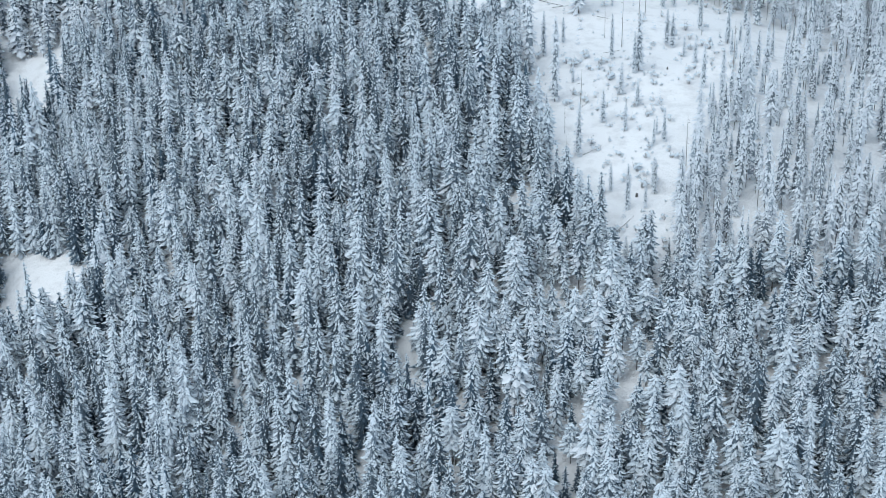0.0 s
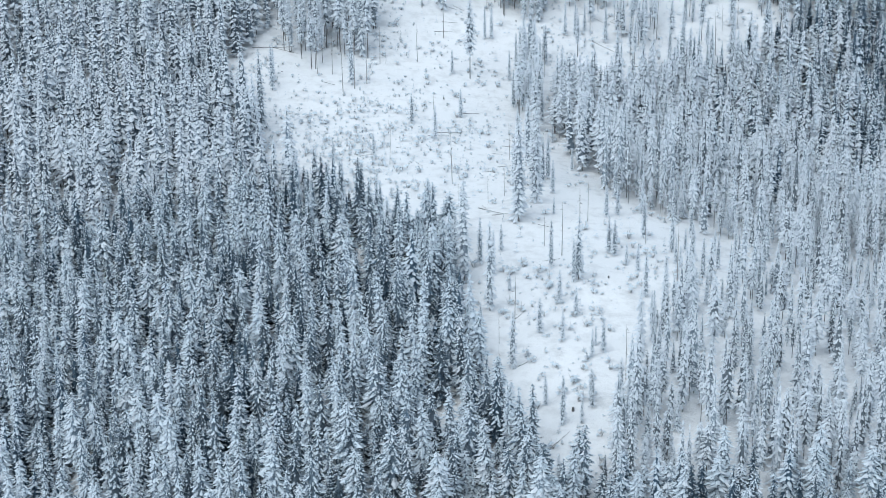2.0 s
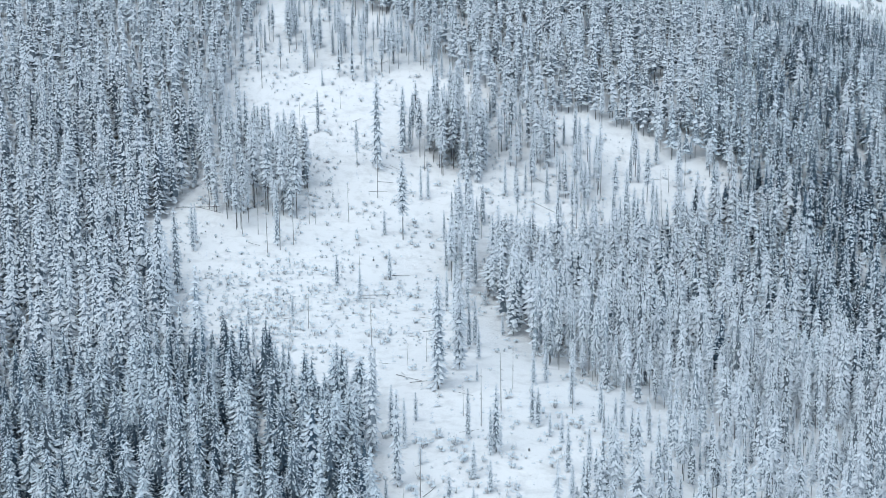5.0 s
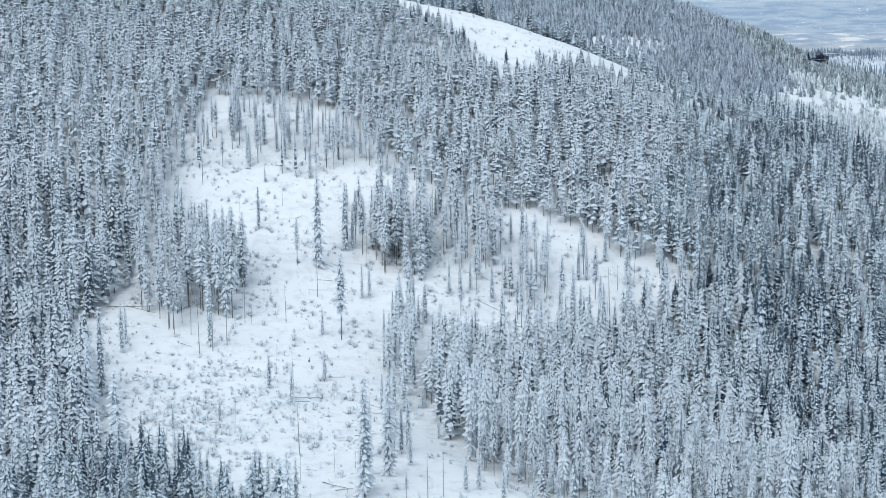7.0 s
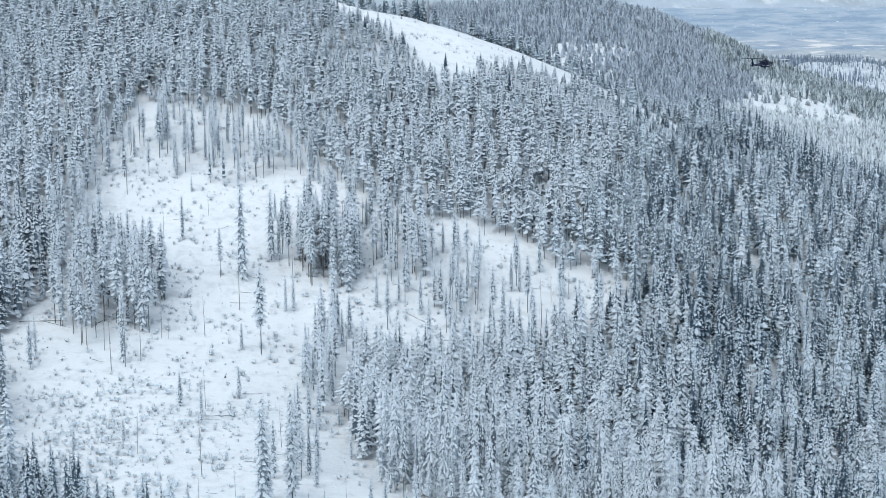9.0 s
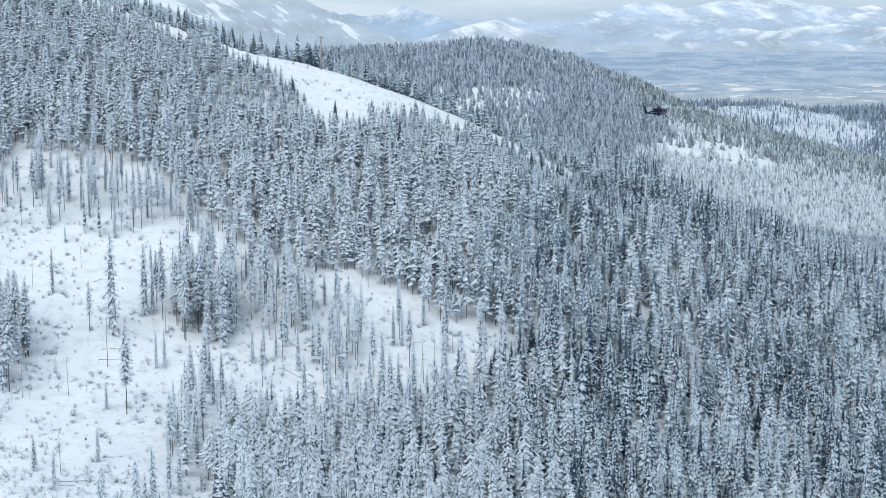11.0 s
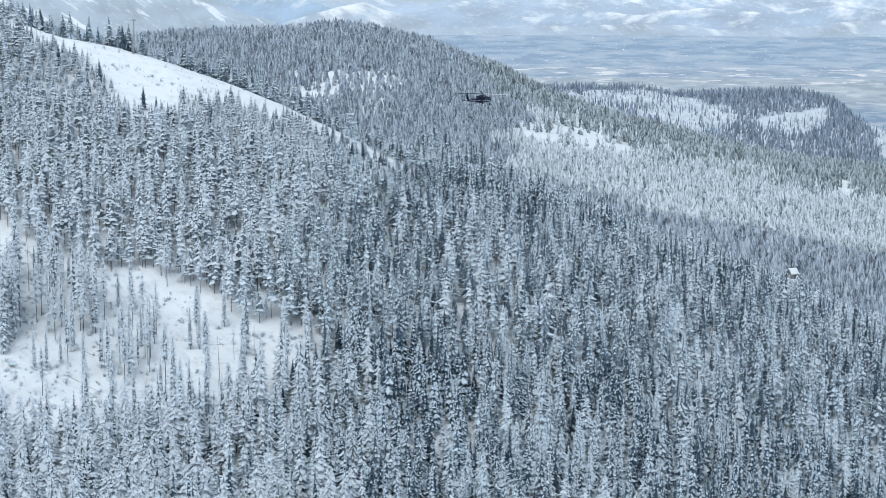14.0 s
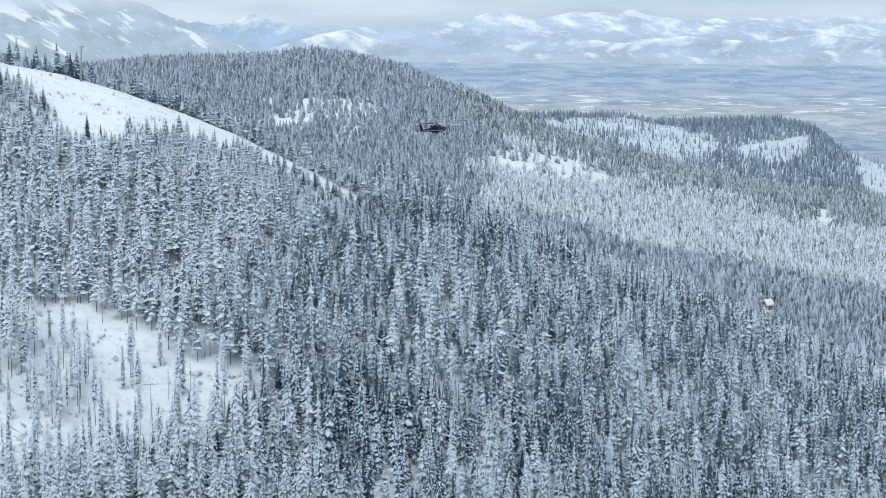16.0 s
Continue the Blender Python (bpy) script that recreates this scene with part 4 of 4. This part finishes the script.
def stump_shape(rng):
    v, f, sides = [], [], 7
    for k, (z, r) in enumerate([(-0.3, 0.42), (0.1, 0.34), (0.55, 0.27), (0.62, 0.05)]):
        for i in range(sides):
            a = 2 * math.pi * i / sides
            q = r * rng.uniform(0.85, 1.15)
            v.append((q * math.cos(a), q * math.sin(a), z + rng.uniform(-0.05, 0.05)))
        if k:
            for i in range(sides):
                j, p, o = (i + 1) % sides, (k - 1) * sides, k * sides
                f.append((p + i, p + j, o + j, o + i))
    return np.array(v), np.array(f)


stump_models = []
for k in range(3):
    v, f = stump_shape(rng)
    stump_models.append(tagged(link_mesh("stump", v, f, [BARK]), "dark weathered tree stump sticking out of the snow", "stump", "stumps in the clearing"))
for k in range(26):
    a, b = in_meadow(rng)
    m = stand_at(a, b, rng.uniform(0.5, 1.0), rng.uniform(0, 6.28), rng.uniform(0.6, 1.1), 0.0)
    (stump_models[k] if k < 3 else copy_thing(stump_models[k % 3], m)).matrix_basis = m

def brush_shape(rng):
    """A low bush: a fan of bare twigs with a few cushions of snow caught in it."""
    v, f, m = [], [], []
    for k in range(11):
        a, lean, h = rng.uniform(0, 6.28), rng.uniform(0.05, 0.42), rng.uniform(0.55, 1.0)
        c, s, o, w = math.cos(a), math.sin(a), len(v), rng.uniform(0.02, 0.05)
        v += [(0.2 * lean * c - w * s, 0.2 * lean * s + w * c, -0.05, 1), (0.2 * lean * c + w * s, 0.2 * lean * s - w * c, -0.05, 1), (lean * c, lean * s, h, 1)]
        f.append((o, o + 1, o + 2))
        m.append(4)
    for k in range(4):
        a, r, h, o, q = rng.uniform(0, 6.28), rng.uniform(0.05, 0.28), rng.uniform(0.25, 0.75), len(v), rng.uniform(0.10, 0.20)
        x0, y0 = r * math.cos(a), r * math.sin(a)
        v += [(x0 - q, y0 - 0.5 * q, h - 0.1, 0.3), (x0 + q, y0 - 0.6 * q, h - 0.12, 0.3), (x0, y0 + q, h - 0.05, 0.3), (x0, y0, h + 0.08, 0)]
        f += [(o, o + 1, o + 3), (o + 1, o + 2, o + 3), (o + 2, o, o + 3)]
        m += [0, 0, 0]
    return np.array(v), np.array(f), np.array(m)


# low growth in the clearing and on the ski run
x, y, rng2 = scatter(-105, 66, 172, 530, 1.7, 21)
keep = inside(x, y, MEADOW) & (rng2.uniform(size=x.size) < 0.07 + 0.38 * (soft_noise(x, y, 13.0, 61) + 0.5 * soft_noise(x, y, 5.0, 63) > 0.15) + 0.4 * np.exp(-(((x + 60) / 32) ** 2) - ((y - 335) / 34) ** 2))
x, y = x[keep], y[keep]
P = np.stack([x, y, 0.6 + 1.5 * rng2.uniform(size=x.size) ** 2, rng2.uniform(1.1, 2.2, x.size), rng2.uniform(0, 6.28, x.size)], -1)
plant_many("saplings", [brush_shape(shape_rng) for _ in range(8)], P, "tiny snow-covered saplings and brush", "brush")
x, y, rng2 = scatter(-105, 66, 172, 530, 2.4, 23)
thick = np.exp(-(((x + 62) / 34) ** 2) - ((y - 338) / 30) ** 2) + 0.5 * np.exp(-(((x + 8) / 26) ** 2) - ((y - 235) / 45) ** 2) + 0.35 * (y > 400)
keep = inside(x, y, MEADOW) & (rng2.uniform(size=x.size) < 0.62 * thick * (soft_noise(x, y, 11.0, 64) > -0.35))
x, y = x[keep], y[keep]
P = np.stack([x, y, 1.0 + 2.4 * rng2.uniform(size=x.size) ** 2, rng2.uniform(1.3, 2.0, x.size), rng2.uniform(0, 6.28, x.size)], -1)
young_shapes = [tree_shape("fir", shape_rng, 5, 5, 0.35, 0) for _ in range(6)]
plant_many("saplings", [(v, f, np.where(m == 1, 5, m)) for v, f, m in young_shapes], P, "knee- to head-high saplings powdered with snow", "saplings")
x, y, rng2 = scatter(-75, 120, 545, 690, 1.9, 22)
keep = inside(x, y, SKI_RUN) & (rng2.uniform(size=x.size) < 0.06 + 0.45 * (soft_noise(x, y, 9.0, 62) + 0.4 * soft_noise(x, y, 3.5, 65) > 0.42))
x, y = x[keep], y[keep]
P = np.stack([x, y, 0.5 + 1.4 * rng2.uniform(size=x.size) ** 2.2, rng2.uniform(1.0, 2.0, x.size), rng2.uniform(0, 6.28, x.size)], -1)
plant_many("brush", [brush_shape(shape_rng) for _ in range(6)], P, "brush poking through the snow of the ski run", "brush")


# ---------------------------------------------------------------- pole on the ski run
def tube(points, radii, sides=8, cap=True):
    """Rings round a line of points, one radius each (or a pair: across and up)."""
    v, f = [], []
    pts = [Vector(p) for p in points]
    for k, p in enumerate(pts):
        d = (pts[min(k + 1, len(pts) - 1)] - pts[max(k - 1, 0)]).normalized()
        side = d.cross(Vector((0, 0, 1)))
        side = side.normalized() if side.length > 1e-4 else Vector((1, 0, 0))
        up = side.cross(d)
        ra, rb = radii[k] if isinstance(radii[k], tuple) else (radii[k], radii[k])
        for i in range(sides):
            a = 2 * math.pi * i / sides
            v.append(tuple(p + side * (ra * math.cos(a)) + up * (rb * math.sin(a))))
    for k in range(len(pts) - 1):
        for i in range(sides):
            j, p, q = (i + 1) % sides, k * sides, (k + 1) * sides
            f.append((p + i, p + j, q + j, q + i))
    if cap:
        for ring, c in ((0, points[0]), (len(pts) - 1, points[-1])):
            v.append(tuple(c))
            n = len(v) - 1
            f += [(ring * sides + i, ring * sides + (i + 1) % sides, n, n) for i in range(sides)]
    return v, f


def mesh_part(name, pieces, mat, parent, label="", smooth=True):
    bm = bmesh.new()
    for v, f in pieces:
        vs = [bm.verts.new(p) for p in v]
        for q in f:
            ids = list(dict.fromkeys(q))
            if len(ids) > 2:
                bm.faces.new([vs[i] for i in ids])
    bmesh.ops.recalc_face_normals(bm, faces=bm.faces)
    me = bpy.data.meshes.new(name)
    bm.to_mesh(me)
    bm.free()
    me.materials.append(mat)
    me.polygons.foreach_set("use_smooth", np.full(len(me.polygons), smooth))
    ob = new(name, me)
    ob.parent = parent
    return tagged(ob, label)


pole = tagged(new("utility_pole"), "weathered wooden pole on the snowy ski run", "pole")
pole.matrix_basis = pose(7, 613, float(surface(np.array(7.0), np.array(613.0))) - 0.3, 0, 2, 20)
mesh_part("shaft", [tube([(0, 0, 0), (0, 0, 6), (0, 0, 12.6)], [0.38, 0.34, 0.29])], GREY_WOOD, pole)
mesh_part("crossarm", [tube([(-1.0, 0.2, 12.1), (1.0, 0.2, 12.1)], [0.10, 0.10], 4)], GREY_WOOD, pole, "wooden crossarm")
for k, xx in enumerate((-0.85, -0.35, 0.35, 0.85)):
    mesh_part("insulator", [tube([(xx, 0.2, 12.15), (xx, 0.2, 12.3), (xx, 0.2, 12.45)], [0.07, 0.09, 0.03], 6)], BARK, pole)


# ---------------------------------------------------------------- hut in the woods
hut = tagged(new("hut"), "small wooden hut under a thick snow-covered roof among trees", "hut")
hut.matrix_basis = pose(433, 1084, float(surface(np.array(433.0), np.array(1084.0))) - 0.2, 0, 0, 14) @ Matrix.Diagonal((0.9, 1.2, 1.5, 1))
for name, x0, y0, x1, y1 in (("front_wall", -3.0, -2.4, 3.0, -2.2), ("back_wall", -3.0, 2.2, 3.0, 2.4), ("end_wall", -3.0, -2.2, -2.8, 2.2), ("end_wall", 2.8, -2.2, 3.0, 2.2)):
    top = 2.6 if name != "end_wall" else 2.7
    mesh_part(name, [([(x0, y0, 0), (x1, y0, 0), (x1, y1, 0), (x0, y1, 0), (x0, y0, top), (x1, y0, top), (x1, y1, top), (x0, y1, top)],
                      [(0, 1, 2, 3), (4, 5, 6, 7), (0, 1, 5, 4), (1, 2, 6, 5), (2, 3, 7, 6), (3, 0, 4, 7)])], GREY_WOOD, hut, "", False)
for s in (-1, 1):
    low, ridge_ = (s * 3.1, 2.35), (0.0, 4.7)
    ring = [(low[0], low[1]), (ridge_[0], ridge_[1]), (ridge_[0], ridge_[1] + 0.45), (low[0] * 1.04, low[1] + 0.5)]
    v = [(xx, yy, zz) for xx in (-3.6, 3.6) for yy, zz in ring]
    mesh_part("roof", [(v, [(0, 1, 2, 3), (4, 5, 6, 7), (0, 1, 5, 4), (1, 2, 6, 5), (2, 3, 7, 6), (3, 0, 4, 7)])], SNOW, hut, "roof slope thick with snow", False)
mesh_part("door", [([(-0.5, -2.46, 0.1), (0.5, -2.46, 0.1), (0.5, -2.41, 0.1), (-0.5, -2.41, 0.1), (-0.5, -2.46, 2.0), (0.5, -2.46, 2.0), (0.5, -2.41, 2.0), (-0.5, -2.41, 2.0)],
                    [(0, 1, 2, 3), (4, 5, 6, 7), (0, 1, 5, 4), (1, 2, 6, 5), (2, 3, 7, 6), (3, 0, 4, 7)])], BARK, hut, "dark plank door", False)


# ---------------------------------------------------------------- helicopter
HULL = make_plain("dark_blue_paint", (0.008, 0.014, 0.040), 0.5, 0.0, 0.3, 1.2)
HULL.node_tree.nodes["Principled BSDF"].inputs["Specular IOR Level"].default_value = 0.15
BLADE = make_plain("grey_blade_paint", (0.72, 0.71, 0.73), 0.6, 0.0, 0.2, 2.0)
STRIPE = make_plain("pale_stripe_paint", (0.35, 0.37, 0.42), 0.4, 0.0, 0.1, 2.0)
GLASS = make_plain("dark_glass", (0.012, 0.016, 0.022), 0.08, 0.0, 0.1, 2.0)
DARK = make_plain("dull_black", (0.02, 0.02, 0.022), 0.6, 0.0, 0.3, 3.0)
RUBBER = make_plain("tyre_rubber", (0.015, 0.015, 0.015), 0.85, 0.0, 0.3, 6.0)
METAL = make_plain("grey_metal", (0.25, 0.26, 0.27), 0.45, 0.8, 0.2, 4.0)


def blade(length, chord, thick, droop, root=0.5):
    n = 8
    v, f = [], []
    for k in range(n + 1):
        s = k / n
        xx = root + (length - root) * s
        z = -droop * s * s
        c = chord * (0.55 if k == 0 else 1.0)
        v += [(xx, -0.5 * c, z), (xx, -0.1 * c, z + thick), (xx, 0.5 * c, z), (xx, -0.1 * c, z - thick)]
        if k:
            p, q = 4 * (k - 1), 4 * k
            f += [(p + i, p + (i + 1) % 4, q + (i + 1) % 4, q + i) for i in range(4)]
    f += [(0, 1, 2, 3), (4 * n, 4 * n + 1, 4 * n + 2, 4 * n + 3)]
    return v, f


def turned(piece, m):
    v, f = piece
    return [tuple(m @ Vector(p)) for p in v], f


def helicopter(m):
    """Nose along +x, wheels down, about 15 m long."""
    h = tagged(new("helicopter"), "dark blue twin-engine helicopter with a pale stripe, hovering", "helicopter")
    h.matrix_basis = m
    body = mesh_part("fuselage", [tube([(5.6, 0, -0.35), (5.2, 0, -0.2), (4.4, 0, 0.05), (3.2, 0, 0.15), (0.5, 0, 0.15), (-1.8, 0, 0.2), (-3.2, 0, 0.35), (-4.2, 0, 0.5)],
                                       [(0.12, 0.12), (0.62, 0.5), (0.95, 0.75), (1.12, 0.95), (1.18, 1.0), (1.1, 0.9), (0.75, 0.65), (0.5, 0.48)], 14)], HULL, h)
    mesh_part("tail_boom", [tube([(-4.1, 0, 0.5), (-6.5, 0, 0.55), (-8.6, 0, 0.62)], [(0.5, 0.48), (0.36, 0.36), (0.22, 0.26)], 10)], HULL, h)
    mesh_part("tail_fin", [tube([(-8.3, 0, 0.5), (-8.9, 0, 1.5), (-9.4, 0, 2.7)], [(0.12, 0.65), (0.10, 0.55), (0.07, 0.40)], 8)], HULL, h)
    mesh_part("stabilator", [tube([(-8.9, -2.1, 0.55), (-8.7, 0, 0.55), (-8.9, 2.1, 0.55)], [(0.35, 0.05), (0.55, 0.07), (0.35, 0.05)], 8)], HULL, h)
    mesh_part("engine_cowling", [tube([(2.0, 0, 1.05), (1.4, 0, 1.25), (0.0, 0, 1.35), (-1.6, 0, 1.2), (-2.9, 0, 0.9)], [(0.3, 0.2), (0.75, 0.45), (0.85, 0.5), (0.7, 0.42), (0.3, 0.2)], 12)], HULL, h)
    for s in (-1, 1):
        mesh_part("exhaust", [tube([(-1.3, s * 0.72, 1.25), (-2.1, s * 0.85, 1.3)], [0.26, 0.30], 8)], DARK, h, "sooty exhaust outlet")
        mesh_part("windscreen", [turned(tube([(4.75, s * 0.42, 0.28), (4.1, s * 0.62, 0.62), (3.4, s * 0.72, 0.78)], [(0.28, 0.22), (0.36, 0.26), (0.30, 0.22)], 8), Matrix.Identity(4))], GLASS, h, "dark cockpit glass")
        win = [turned(tube([(xx - 0.42, s * 1.12, 0.45), (xx + 0.42, s * 1.12, 0.45)], [(0.10, 0.30), (0.10, 0.30)], 8), Matrix.Identity(4)) for xx in (2.6,)]
        mesh_part("cockpit_door_window", win, GLASS, h)
        for xx in (1.2, 0.2):
            mesh_part("cabin_window", [tube([(xx - 0.34, s * 1.14, 0.42), (xx + 0.34, s * 1.14, 0.42)], [(0.08, 0.28), (0.08, 0.28)], 8)], GLASS, h)
        mesh_part("stripe", [tube([(4.6, s * 0.80, -0.20), (2.8, s * 1.10, -0.12), (0.2, s * 1.16, -0.05), (-2.4, s * 0.95, 0.18), (-4.4, s * 0.48, 0.45), (-8.2, s * 0.24, 0.62)],
                                  [(0.06, 0.06), (0.06, 0.09), (0.06, 0.09), (0.06, 0.08), (0.05, 0.06), (0.04, 0.04)], 6)], STRIPE, h, "pale stripe along the side")
        gear = mesh_part("landing_gear", [tube([(2.6, s * 0.9, -0.5), (2.9, s * 1.35, -1.25)], [0.09, 0.08], 6), tube([(3.5, s * 0.9, -0.4), (2.95, s * 1.35, -1.2)], [0.06, 0.06], 6)], METAL, h)
        mesh_part("wheel", [tube([(2.9, s * 1.25, -1.35), (2.9, s * 1.32, -1.35), (2.9, s * 1.48, -1.35), (2.9, s * 1.55, -1.35)], [0.26, 0.33, 0.33, 0.26], 12)], RUBBER, gear, "black rubber wheel")
    tail_gear = mesh_part("tail_gear", [tube([(-7.4, 0, 0.4), (-7.7, 0, -0.7)], [0.07, 0.06], 6)], METAL, h)
    mesh_part("wheel", [tube([(-7.75, -0.1, -0.8), (-7.75, 0.1, -0.8)], [0.2, 0.2], 10)], RUBBER, tail_gear, "small black tail wheel")
    rotor = mesh_part("main_rotor", [tube([(0.3, 0, 1.6), (0.3, 0, 2.05)], [0.22, 0.14], 8), tube([(0.3, 0, 2.0), (0.3, 0, 2.2)], [0.42, 0.35], 10)], DARK, h, "rotor mast and hub")
    for k in range(4):
        mesh_part("blade", [turned(blade(8.1, 0.60, 0.09, 0.1), Matrix.Translation((0.3, 0, 2.1)) @ Matrix.Rotation(radians(36 + 90 * k), 4, "Z"))], BLADE if k == 3 else DARK, rotor)
    tail = mesh_part("tail_rotor", [tube([(-9.35, 0.1, 2.45), (-9.35, 0.42, 2.45)], [0.14, 0.10], 8)], DARK, h, "tail rotor hub")
    for k in range(4):
        mesh_part("tail_blade", [turned(blade(1.65, 0.22, 0.025, 0.0, 0.15), Matrix.Translation((-9.35, 0.40, 2.45)) @ Matrix.Rotation(radians(90), 4, "X") @ Matrix.Rotation(radians(20 + 90 * k), 4, "Z"))], DARK, tail)
    return h


helicopter(pose(122.5, 545, 270.0, 4, -2, 50))
